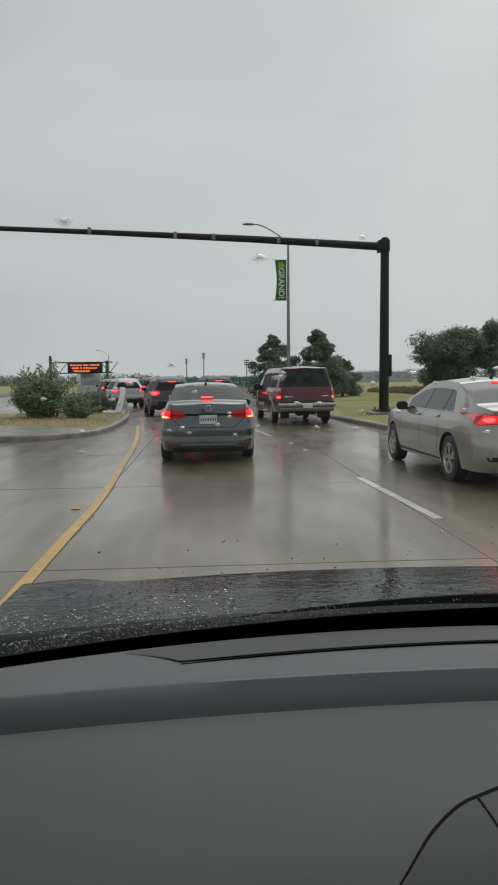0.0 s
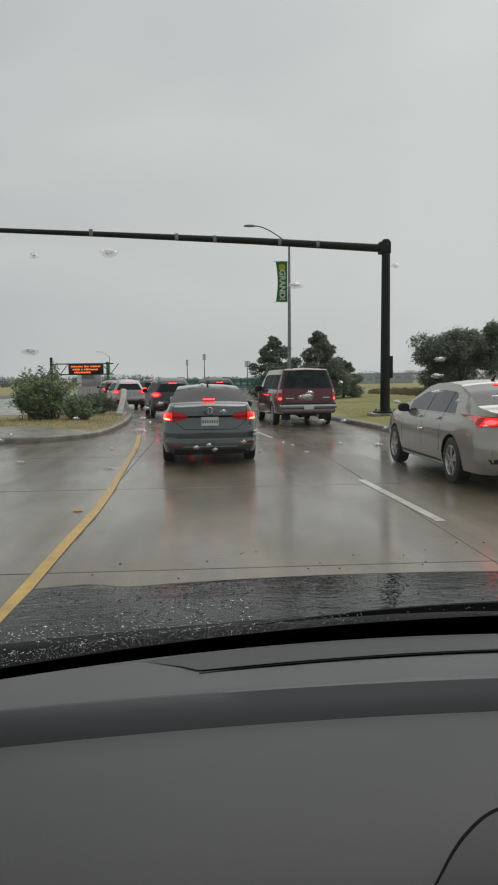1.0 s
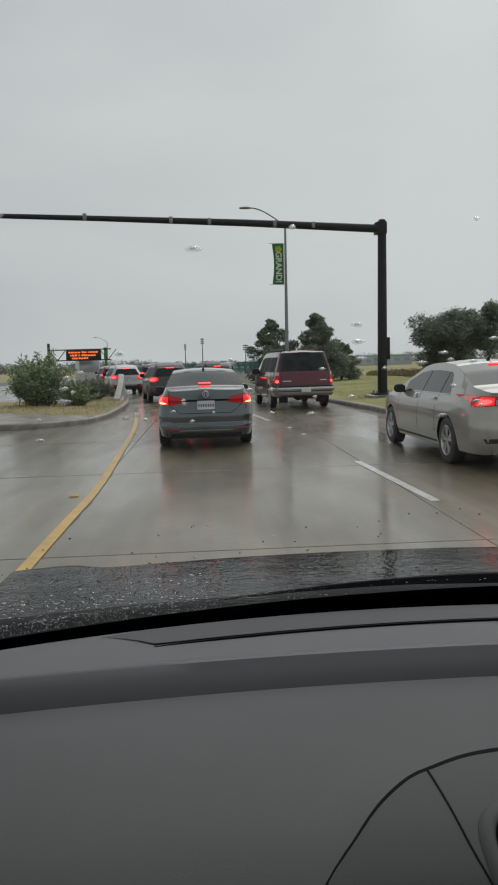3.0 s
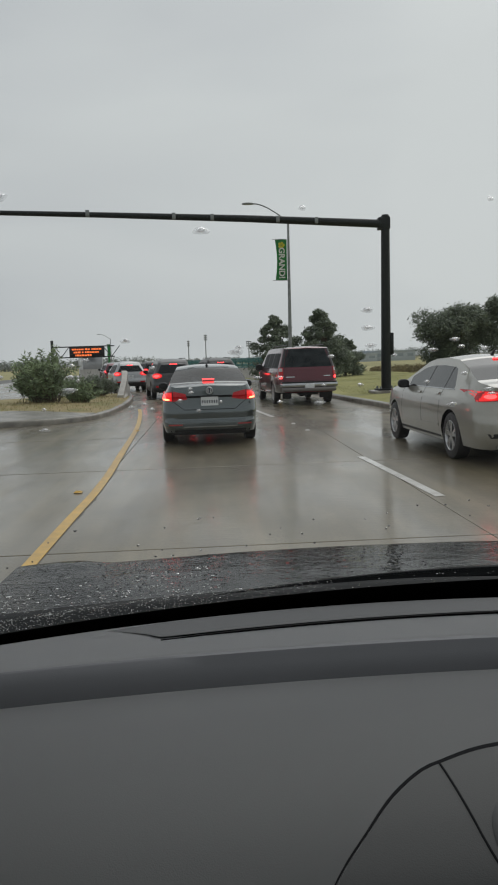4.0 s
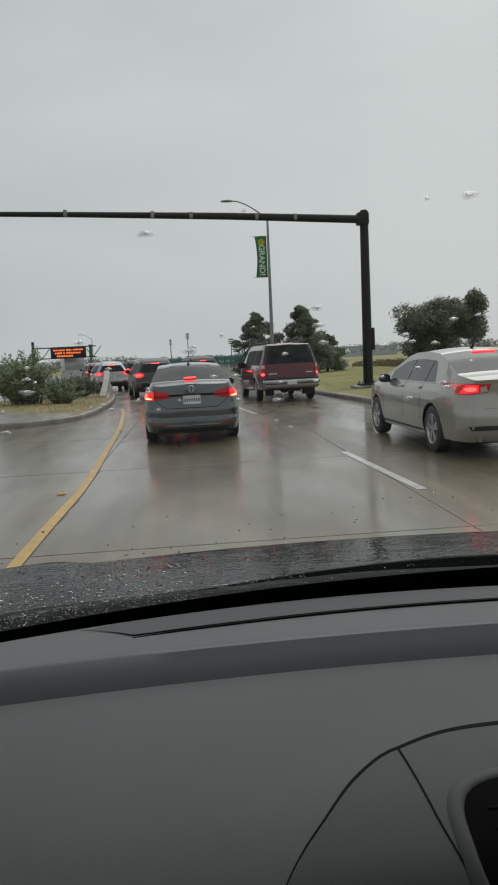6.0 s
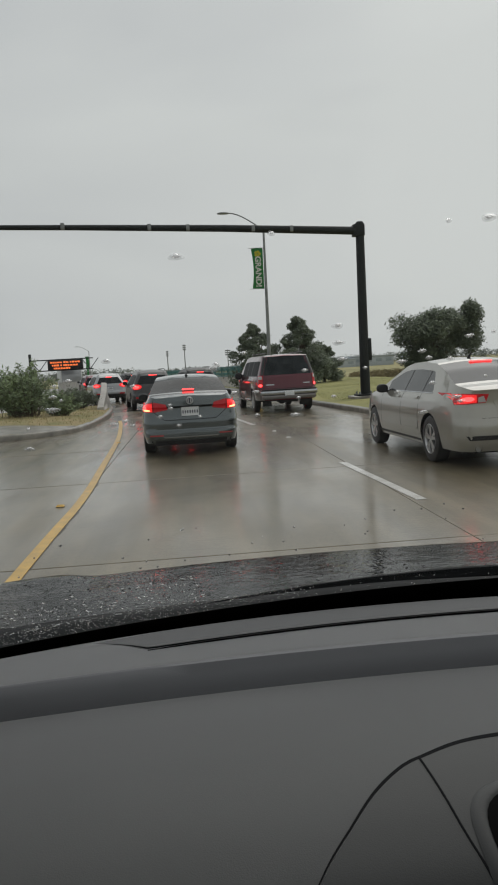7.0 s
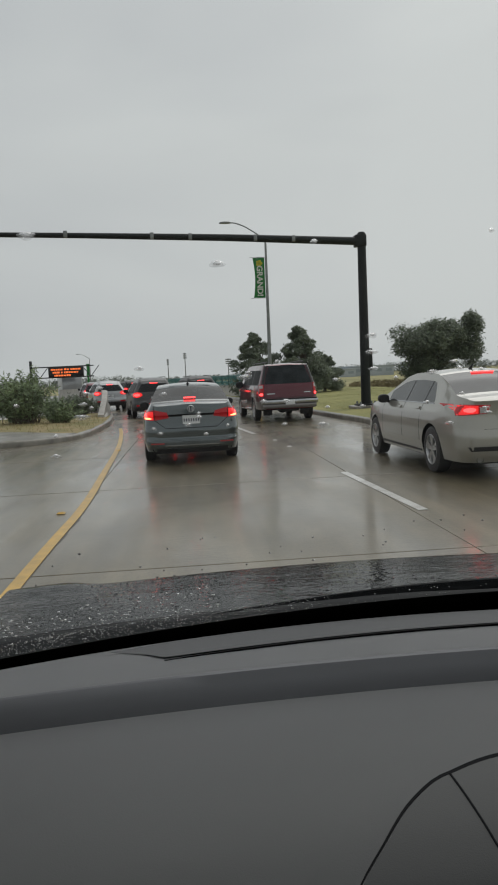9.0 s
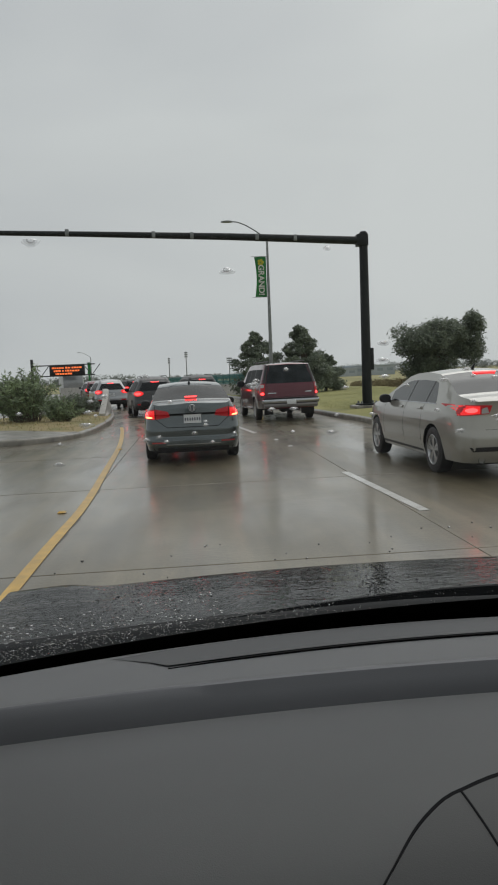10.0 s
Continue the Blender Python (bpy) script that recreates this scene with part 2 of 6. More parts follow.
M = {
    "road": wet_concrete(),
    "joint": mat("wet_joint_dirt", (0.055, 0.047, 0.036), rough=0.45),
    "kerb": mat("wet_kerb_concrete", (0.27, 0.248, 0.205), (0.115, 0.101, 0.082), rough=0.4, scale=3, detail=8, bump=0.3, bump_scale=40, coat=0.4, coat_rough=0.2),
    "barrier": mat("barrier_concrete", (0.52, 0.50, 0.46), (0.38, 0.36, 0.33), rough=0.7, scale=1.5, detail=8, bump=0.2, bump_scale=30),
    "yellow": mat("worn_yellow_paint", (0.70, 0.41, 0.05), (0.46, 0.28, 0.05), rough=0.45, scale=5, detail=8, coat=0.3, coat_rough=0.15, bump=0.2),
    "white": mat("worn_white_paint", (0.72, 0.71, 0.68), (0.50, 0.48, 0.44), rough=0.4, scale=5, detail=8, coat=0.5, coat_rough=0.15, bump=0.2),
    "soil": mat("dry_turf", (0.36, 0.27, 0.14), (0.21, 0.20, 0.075), rough=0.9, scale=1.6, detail=8, bump=0.6, bump_scale=25),
    "verge": mat("wet_verge_turf", (0.35, 0.325, 0.115), (0.22, 0.225, 0.07), rough=0.9, scale=0.5, detail=8, bump=0.6, bump_scale=20),
    "field": mat("open_field", (0.40, 0.35, 0.17), (0.25, 0.24, 0.10), rough=0.95, scale=0.05, detail=8, bump=0.5, bump_scale=4, world_space=True),
    "blade": mat("grass_blades", (0.35, 0.335, 0.115), (0.22, 0.235, 0.075), rough=0.7, random_mix=0.4, island=True),
    "dryblade": mat("dry_grass_blades", (0.44, 0.34, 0.18), (0.25, 0.25, 0.09), rough=0.7, random_mix=0.4, island=True),
    "bark": mat("bark", (0.13, 0.10, 0.075), (0.07, 0.055, 0.04), rough=0.9, scale=12, bump=0.6),
    "leaf": mat("dark_foliage", (0.150, 0.182, 0.112), (0.088, 0.112, 0.072), rough=0.6, random_mix=0.32, island=True, scale=1.2),
    "leaf2": mat("shrub_foliage", (0.225, 0.290, 0.135), (0.14, 0.19, 0.095), rough=0.45, random_mix=0.45, island=True, scale=1.6),
    # Leaf colour is paled to put distance haze on the far woods.
    "hazed_leaf": mat("far_woods", (0.30, 0.32, 0.29), (0.25, 0.27, 0.25), rough=0.9, random_mix=0.3, island=True),
    "brush": mat("brown_brush", (0.25, 0.20, 0.095), (0.17, 0.145, 0.07), rough=0.9, random_mix=0.4, island=True),
    "pole": mat("black_green_pole_paint", (0.010, 0.014, 0.014), (0.007, 0.009, 0.009), rough=0.5, scale=8, spec=0.3, bump=0.05),
    "galv": mat("galvanised_steel", (0.27, 0.285, 0.285), (0.19, 0.20, 0.20), rough=0.45, metal=0.6, scale=6),
    "banner": mat("green_vinyl_banner", (0.045, 0.30, 0.085), (0.032, 0.22, 0.062), rough=0.5, scale=2, bump=0.1, bump_scale=8),
    "banner_yellow": mat("yellow_print", (0.60, 0.55, 0.03), rough=0.5),
    "print_white": mat("white_print", (0.75, 0.76, 0.72), rough=0.5),
    "sign_yellow": mat("yellow_sign", (0.70, 0.42, 0.02), rough=0.4),
    "sign_red": mat("red_print", (0.5, 0.05, 0.05), rough=0.5),
    "black": mat("black_plastic", (0.012, 0.012, 0.013), (0.008, 0.008, 0.009), rough=0.45, scale=8, bump=0.1),
    "under": mat("underbody_black", (0.010, 0.010, 0.010), rough=0.8),
    "tyre": mat("wet_rubber", (0.018, 0.018, 0.019), (0.012, 0.012, 0.012), rough=0.5, scale=20, bump=0.2),
    "alloy": mat("alloy_wheel", (0.64, 0.64, 0.64), (0.38, 0.38, 0.38), rough=0.28, metal=0.8, scale=9),
    "chrome": mat("chrome", (0.48, 0.49, 0.50), rough=0.15, metal=1.0),
    "tint": mat("tinted_car_glass", (0.016, 0.019, 0.021), (0.011, 0.013, 0.014), rough=0.22, spec=0.22),
    "side_tint": mat("tinted_side_glass", (0.014, 0.016, 0.018), (0.009, 0.011, 0.012), rough=0.5, spec=0.06),
    # Opaque grey stands in for sky showing through the side windows.
    "sky_glass": mat("skylit_side_glass", (0.060, 0.066, 0.068), (0.030, 0.034, 0.036), rough=0.12, spec=0.5, scale=1.5),
    "clearglass": mat("grey_car_glass", (0.030, 0.037, 0.040), (0.010, 0.013, 0.015), rough=0.10, spec=0.17, scale=3.5),
    "red_lens": mat("red_lens", (0.34, 0.010, 0.014), (0.24, 0.008, 0.010), rough=0.25, coat=0.25, spec=0.3, emit=(1.0, 0.02, 0.035), power=0.09),
    "lens_glow": mat("glowing_red_lens", (0.42, 0.012, 0.014), rough=0.25, spec=0.3, emit=(1.0, 0.03, 0.03), power=0.75),
    "lit_lens": mat("lit_brake_lens", (0.5, 0.02, 0.02), rough=0.3, spec=0.2, emit=(1.0, 0.05, 0.05), power=3.8),
    "lamp_core": mat("glowing_lamp_core", (0.6, 0.1, 0.08), rough=0.3, emit=(1.0, 0.34, 0.14), power=3.4),
    "amber_lens": mat("amber_lens", (0.5, 0.14, 0.03), rough=0.2, coat=1.0, emit=(1.0, 0.25, 0.06), power=1.4),
    "clear_lens": mat("clear_lens", (0.5, 0.48, 0.48), rough=0.15, coat=1.0),
    "plate": mat("licence_plate", (0.78, 0.79, 0.79), (0.70, 0.71, 0.72), rough=0.35),
    "plate_ink": mat("plate_ink", (0.05, 0.06, 0.09), rough=0.5),
    "teal_paint": paint("teal_grey_car_paint", (0.106, 0.124, 0.126), 0.22, 0.7),
    "gold_paint": paint("silver_gold_car_paint", (0.37, 0.358, 0.315), 0.30, 0.45),
    "red_paint": paint("maroon_car_paint", (0.102, 0.006, 0.019)),
    "sand_paint": paint("pewter_car_paint", (0.17, 0.155, 0.148)),
    "silver_paint": paint("silver_car_paint", (0.36, 0.37, 0.38)),
    "grey_paint": mat("mid_grey_car_paint", (0.066, 0.067, 0.070), rough=0.35, spec=0.3, coat=0.4),
    "black_paint": mat("black_car_paint", (0.008, 0.009, 0.010), rough=0.35, spec=0.3, coat=0.2),
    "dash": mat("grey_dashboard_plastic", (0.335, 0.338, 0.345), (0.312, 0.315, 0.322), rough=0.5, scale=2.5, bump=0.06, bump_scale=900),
    # Instrument hood: a darker grey than the shelf.
    "dash_hood": mat("darker_grey_dashboard_plastic", (0.243, 0.245, 0.247), (0.224, 0.226, 0.228), rough=0.5, scale=2.5, bump=0.06, bump_scale=900),
    # Dark grey carries the dimming where the shelf runs under the glass.
    "dash_mid": mat("shaded_shelf_plastic", (0.062, 0.064, 0.067), (0.056, 0.058, 0.061), rough=0.6, scale=2.5, bump=0.06, bump_scale=900),
    # Housing grey is lowered to carry the shade of its steeper tilt.
    "dash_dark": mat("shaded_housing_plastic", (0.058, 0.060, 0.060), (0.052, 0.054, 0.054), rough=0.6, scale=2.5, bump=0.06, bump_scale=900),
    # Shade of the step face, darkened in the base colour.
    "dash_band": mat("dashboard_step_shade", (0.200, 0.202, 0.213), (0.186, 0.188, 0.199), rough=0.6, scale=2.5, bump=0.06, bump_scale=900),
    "frit": mat("black_glass_border", (0.003, 0.003, 0.003), rough=0.8, spec=0.08),
    "wiper": mat("wet_wiper_rubber", (0.007, 0.008, 0.009), rough=0.5, spec=0.05),
    "bead_black": mat("rain_bead_on_black", (0.010, 0.012, 0.013), rough=0.04, coat=0.6, coat_rough=0.0),
    "seam": mat("seam_shadow_gap", (0.016, 0.016, 0.018), rough=0.9, spec=0.1),
    "cloth": mat("grey_headlining", (0.30, 0.30, 0.29), rough=0.95, scale=8, bump=0.2, bump_scale=300),
    "hood": bead_paint(),
    "glass": clear_pane("windscreen_glass", 0.03, 0.0035),
    # Tints below 1 darken the drops in place of the ground they refract.
    "water": water("rain_water", 0.45, 0.4, 0.62),
    "film": water("rain_film", 0.17, 0.5, 0.62),
    "bead": water("rain_bead", 0.62, 0.2, 1.0),
    "speck": water("rain_speck", 0.55, 0.3, 0.06),
    "truss": mat("dark_gantry_steel", (0.03, 0.034, 0.034), rough=0.5),
    "led": mat("amber_led", (0.3, 0.05, 0.01), rough=0.5, emit=(1.0, 0.20, 0.05), power=1.0),
    "teal": mat("teal_fence_paint", (0.06, 0.22, 0.21), (0.045, 0.17, 0.165), rough=0.5),
    # Pale wall and window colours hold the haze of distance.
    "bldg": mat("hazed_building_wall", (0.46, 0.50, 0.53), (0.41, 0.45, 0.48), rough=0.8, scale=0.3),
    "bldg_glass": mat("hazed_window_band", (0.34, 0.39, 0.42), rough=0.4),
    "whitewall": mat("white_panel", (0.72, 0.73, 0.73), (0.64, 0.65, 0.65), rough=0.6, scale=1.0),
}


# ---- builders ----
def finish(name, bm, material, smooth=True):
    bmesh.ops.recalc_face_normals(bm, faces=bm.faces)
    me = bpy.data.meshes.new(name)
    bm.to_mesh(me)
    bm.free()
    if material:
        me.materials.append(material)
    if smooth:
        me.shade_smooth()
        me.set_sharp_from_angle(angle=radians(38))
    return me


def part(name, bm, material, parent, label="", smooth=True):
    ob = new(name, finish(name, bm, material, smooth))
    ob.parent = parent
    return tagged(ob, label)


def thing(name, m, label, category, group="", kind=""):
    ob = new(name)
    ob.empty_display_size = 0.2
    ob.matrix_world = m
    return tagged(ob, label, category, group, kind)


def solo(name, bm, material, m, label, category, group="", kind="", smooth=True):
    ob = new(name, finish(name, bm, material, smooth))
    ob.matrix_world = m
    return tagged(ob, label, category, group, kind)


def box(bm, x0, x1, y0, y1, z0, z1, bevel=0.0, m=None):
    v = [bm.verts.new((x, y, z)) for x in (x0, x1) for y in (y0, y1) for z in (z0, z1)]
    fs = [bm.faces.new([v[i] for i in q]) for q in ((0, 1, 3, 2), (4, 6, 7, 5), (0, 4, 5, 1), (2, 3, 7, 6), (0, 2, 6, 4), (1, 5, 7, 3))]
    if bevel:
        es = list({e for f in fs for e in f.edges})
        r = bmesh.ops.bevel(bm, geom=es, offset=bevel, segments=2, affect="EDGES", profile=0.5)
        v = list({w for f in r["faces"] for w in f.verts} | {w for w in v if w.is_valid})
    if m is not None:
        bmesh.ops.transform(bm, matrix=m, verts=[w for w in v if w.is_valid])
    return bm


def grid(bm, pts, close=False):
    """Quads over a table of points; returns the verts."""
    vs = [[bm.verts.new(p) for p in row] for row in pts]
    for a, b in zip(vs, vs[1:]):
        n = len(a)
        for j in range(n if close else n - 1):
            bm.faces.new((a[j], a[(j + 1) % n], b[(j + 1) % n], b[j]))
    return vs


def tube(bm, path, radii, seg=10, caps=True):
    path = [Vector(p) for p in path]
    if not hasattr(radii, "__len__"):
        radii = [radii] * len(path)
    rows = []
    for i, p in enumerate(path):
        d = (path[min(i + 1, len(path) - 1)] - path[max(i - 1, 0)]).normalized()
        s = d.cross(Vector((0, 0, 1)))
        s = s.normalized() if s.length > 1e-3 else Vector((1, 0, 0))
        u = s.cross(d)
        rows.append([p + (s * math.cos(a) + u * math.sin(a)) * radii[i] for a in [2 * math.pi * k / seg for k in range(seg)]])
    vs = grid(bm, rows, close=True)
    if caps:
        bm.faces.new(vs[0])
        bm.faces.new(list(reversed(vs[-1])))
    return bm


def ribbon(bm, path, profile):
    """Sweeps a closed profile of (across, up) along a path on the ground; across points to the right of travel."""
    path = [Vector(p) for p in path]
    rows = []
    for i, p in enumerate(path):
        d = (path[min(i + 1, len(path) - 1)] - path[max(i - 1, 0)])
        d.z = 0
        d.normalize()
        r = Vector((d.y, -d.x, 0))
        rows.append([p + r * a + Vector((0, 0, u)) for a, u in profile])
    vs = grid(bm, rows, close=True)
    bm.faces.new(vs[0])
    bm.faces.new(list(reversed(vs[-1])))
    return bm


def smooth_path(pts, step=0.5):
    """Catmull-Rom through the points."""
    P = [Vector(p) for p in pts]
    P = [P[0] * 2 - P[1]] + P + [P[-1] * 2 - P[-2]]
    out = []
    for i in range(1, len(P) - 2):
        n = max(2, int((P[i + 1] - P[i]).length / step))
        for k in range(n):
            t = k / n
            a, b, c, d = P[i - 1:i + 3]
            out.append(0.5 * ((2 * b) + (c - a) * t + (2 * a - 5 * b + 4 * c - d) * t * t + (3 * b - a - 3 * c + d) * t ** 3))
    return out + [P[-2]]


def lerp(a, b, t):
    return a + (b - a) * t


def table(x, tab):
    return float(np.interp(x, [p[0] for p in tab], [p[1] for p in tab]))


def words(text, size, material, parent, m, name="lettering"):
    c = bpy.data.curves.new(name, "FONT")
    c.offset = 0.012 * size / 0.42
    c.body, c.size, c.extrude, c.align_x, c.align_y = text, size, 0.003, "CENTER", "CENTER"
    tmp = bpy.data.objects.new(name, c)
    scene.collection.objects.link(tmp)
    me = bpy.data.meshes.new_from_object(tmp.evaluated_get(bpy.context.evaluated_depsgraph_get()))
    bpy.data.objects.remove(tmp)
    me.materials.clear()
    me.materials.append(material)
    ob = new(name, me)
    ob.parent = parent
    ob.matrix_basis = m
    return ob


# ---- vehicles ----
PLAN_R = [(0, 0.80), (0.03, 0.85), (0.08, 0.90), (0.16, 0.94), (0.30, 0.97), (0.55, 0.99), (0.9, 1.0)]


class Car:
    """A lofted car. Local axes: tail at y = 0, forward +y, ground at z = 0."""

    def __init__(self, P, m, name, label, group="cars in the queue"):
        self.P = P
        self.root = thing(name, m, label, "car", group)
        self.bulge = P.get("bulge", 0.05)
        self.wbelt = P["W"] * table(P["belt"], P["wprof"])
        self.body()
        for sx in (-1, 1):
            for y in P["axles"]:
                self.wheel(sx, y)

    def plan(self, y):
        P = self.P
        f = P["L"] - y
        return min(table(y, PLAN_R), table(f, [(0, 0.62), (0.1, 0.76), (0.3, 0.88), (0.7, 0.96), (1.2, 1.0)]))

    def wid(self, z):
        P = self.P
        if z <= P["belt"]:
            return P["W"] * table(z, P["wprof"])
        return lerp(self.wbelt, P["wr"], (z - P["belt"]) / (P["roof"] - P["belt"]))

    def low(self, y):
        P, z = self.P, self.P["zs"]
        for a in P["axles"]:
            d = abs(y - a)
            r = P["R"] + 0.055
            if d < r:
                z = max(z, P["R"] + math.sqrt(r * r - d * d) * 0.97)
        return z

    def lean(self, y, z):
        return table(z, self.P["tail"]) * max(0.0, 1 - y / 0.9)

    def side(self, y, z):
        return self.wid(z) * self.plan(y)

    def tail_y(self, x, z):
        X = min(abs(x) / self.wid(z), 0.999)
        if X <= 0.80:
            y = -self.bulge * (1 - (X / 0.80) ** 2)
        else:
            y = float(np.interp(X, [p[1] for p in PLAN_R], [p[0] for p in PLAN_R]))
        return y + self.lean(max(y, 0), z)

    def body(self):
        P = self.P
        nb, ng, nc = 19, 4, 5
        ys = set(np.round(np.linspace(0, P["L"], 34), 3)) | {0.03, 0.08, 0.16}
        for a in P["axles"]:
            r = P["R"] + 0.055
            ys |= set(np.round(a + r * np.cos(np.linspace(0, math.pi, 13)), 3))
            ys |= {round(a - r - 0.004, 3), round(a + r + 0.004, 3)}
        for a, b in P["windows"] + P.get("rear_glass", []) + P["screen"]:
            ys |= {a, b}
        ys |= {y for y, z in P.get("quarter", [])}
        ys = [y for y in sorted(ys) if 0 <= y <= P["L"]]
        rows = []
        for y in ys:
            zt, zl = table(y, P["top"]), self.low(y)
            zb = min(P["belt"], zt - 0.06)
            ze = zt - (0.015 + 0.03 * max(0, zt - P["belt"]) / (P["roof"] - P["belt"]))
            half = [(self.side(y, z), z) for z in np.linspace(zl, zb, nb)]
            glass_top = min(zb + (ze - zb) * (ng - 1) / ng, max(zb + 0.02, table(y, P.get("quarter", [(0, 9)]))))
            half += [(self.side(y, z), z) for z in list(np.linspace(zb, glass_top, ng)[1:]) + [ze]]
            half += [(half[-1][0] * f, ze + (zt - ze) * (1 - f * f)) for f in (0.86, 0.6, 0.35, 0.0)[:nc]]
            pts = [(-x, y + self.lean(y, z), z) for x, z in half] + [(x, y + self.lean(y, z), z) for x, z in reversed(half[:-1])]
            rows.append(pts)
        n = len(rows[0])
        H = (n - 1) // 2
        sets = {}
        for i in range(len(ys) - 1):
            ym = 0.5 * (ys[i] + ys[i + 1])
            for j in range(n - 1):
                h = min(j, n - 2 - j)
                key = "body"
                if nb - 1 <= h < nb - 1 + ng - 1 and any(a < ym < b for a, b in P["windows"]):
                    key = "side_window", j < H, next(k for k, (a, b) in enumerate(P["windows"]) if a < ym < b)
                elif nb - 1 <= h < nb - 1 + ng - 1 and P.get("black_pillars") and P["windows"][0][0] < ym < P["windows"][-1][1]:
                    key = "pillar", j < H, round(ym, 1)
                elif h >= nb - 1 + ng:
                    if any(a < ym < b for a, b in P.get("rear_glass", [])):
                        key = "rear_window"
                    elif any(a < ym < b for a, b in P["screen"]):
                        key = "windscreen"
                elif h < P.get("two_tone", 0):
                    key = "lower"
                sets.setdefault(key, []).append((i, j))
        for key, faces in sets.items():
            if not faces or (key == "windscreen" and P.get("open_front")):
                continue
            bm = bmesh.new()
            vs = {}

            def vert(i, j):
                if (i, j) not in vs:
                    vs[i, j] = bm.verts.new(rows[i][j])
                return vs[i, j]

            for i, j in faces:
                bm.faces.new((vert(i, j), vert(i + 1, j), vert(i + 1, j + 1), vert(i, j + 1)))
            if key == "body":
                for i, sg in ((0, -1), (len(ys) - 1, 1)):
                    tab = []
                    for h in range(H + 1):
                        x, y, z = rows[i][n - 1 - h]
                        tab.append([(x * c, y + sg * self.bulge * (1 - c * c), z) for c in np.linspace(-1, 1, 13)])
                    grid(bm, tab[:-1])
                bmesh.ops.remove_doubles(bm, verts=bm.verts, dist=0.0006)
                self.shell = part("body", bm, P["paint"], self.root)
            else:
                glass = P["glass"] if key == "rear_window" else P.get("side_glass", M["side_tint"])
                if P.get("light_block") and key[0] == "side_window" and key[2] < 2:
                    glass = M["tint"]
                name = key if isinstance(key, str) else key[0]
                if name == "pillar":
                    glass = M["black"]
                if name == "lower":
                    for sgn in (-1, 1):
                        half = bm.copy()
                        bmesh.ops.delete(half, geom=[v for v in half.verts if v.co.x * sgn < 0], context="VERTS")
                        part("lower_panel", half, P["paint2"], self.root)
                    bm.free()
                else:
                    part(name, bm, glass, self.root)
        bm = bmesh.new()
        w = P["W"] - 0.27
        box(bm, -w, w, 0.12, P["L"] - 0.15, P["zs"] - 0.03, P.get("under_top", P["belt"] - 0.12), 0.03)
        box(bm, -P["W"] + 0.06, P["W"] - 0.06, P["axles"][0] + P["R"] + 0.07, P["axles"][1] - P["R"] - 0.07, P["zs"] - 0.01, P["zs"] + 0.1, 0.02)
        part("underbody", bm, M["under"], self.root, "black underbody")

    def wheel(self, sx, y):
        P = self.P
        R, wd = P["R"], 0.105
        bm = bmesh.new()
        prof = [(-wd, R * 0.66), (-wd * 1.02, R * 0.85), (-wd * 0.86, R * 0.975), (-wd * 0.5, R), (wd * 0.5, R), (wd * 0.86, R * 0.975), (wd * 1.02, R * 0.85), (wd, R * 0.66), (wd * 0.55, R * 0.64), (-wd * 0.55, R * 0.64)]
        rows = [[(a, r * math.cos(t), r * math.sin(t)) for a, r in prof] for t in np.linspace(0, 2 * math.pi, 33)[:-1]]
        rows.append(rows[0])
        grid(bm, rows, close=True)
        bmesh.ops.remove_doubles(bm, verts=bm.verts, dist=1e-5)
        tyre = part("wheel", bm, M["tyre"], self.root)
        tyre.matrix_basis = Matrix.Translation((sx * (P["W"] * P.get("track", 0.985) - wd), y, R))
        bm = bmesh.new()
        o = sx * wd
        ring = [(o * 0.96, R * 0.665), (o * 1.0, R * 0.63), (o * 0.72, R * 0.58), (o * 0.3, R * 0.58)]
        rows = [[(a, r * math.cos(t), r * math.sin(t)) for a, r in ring] for t in np.linspace(0, 2 * math.pi, 33)[:-1]]
        rows.append(rows[0])
        grid(bm, rows)
        k = P.get("spokes", 5)
        for i in range(k):
            for dz in ((-0.16, 0.16) if k < 8 else (0.0,)):
                t = 2 * math.pi * i / k + 0.3
                v = []
                for r, hw, aa in ((0.08, 0.040, 0.86), (0.61, 0.040, 0.94)):
                    for s in (-1, 1):
                        ang = t + dz * r / 0.61 * 1.25
                        for d in (aa, aa - 0.25):
                            cy, cz = math.cos(ang), math.sin(ang)
                            v.append(bm.verts.new((o * d, R * (r * cy - s * hw * 1.6 * cz), R * (r * cz + s * hw * 1.6 * cy))))
                for q in ((0, 2, 6, 4), (0, 4, 5, 1), (2, 3, 7, 6), (1, 5, 7, 3)):
                    bm.faces.new([v[i2] for i2 in q])
        bmesh.ops.create_circle(bm, cap_ends=True, segments=16, radius=R * 0.12, matrix=Matrix.Translation((o * 0.86, 0, 0)) @ Matrix.Rotation(math.pi / 2, 4, "Y"))
        bmesh.ops.remove_doubles(bm, verts=bm.verts, dist=1e-5)
        rim = part("rim", bm, P.get("rim", M["alloy"]), tyre, "silver alloy rim")
        bm = bmesh.new()
        bmesh.ops.create_circle(bm, cap_ends=True, segments=24, radius=R * 0.6, matrix=Matrix.Translation((o * 0.45, 0, 0)) @ Matrix.Rotation(math.pi / 2, 4, "Y"))
        part("brake_disc", bm, M["black"], tyre)

    def tail_patch(self, name, quad, material, parent=None, proud=0.008, n=(10, 5), label="", oval=False):
        """A plate that follows the tail over the quad of (x, z): lower left, lower right, upper right, upper left."""
        bm = bmesh.new()
        rows = []
        for v in np.linspace(0, 1, n[1]):
            row = []
            for u in np.linspace(0, 1, n[0]):
                p, q = u, v
                if oval:
                    a, b = 2 * u - 1, 2 * v - 1
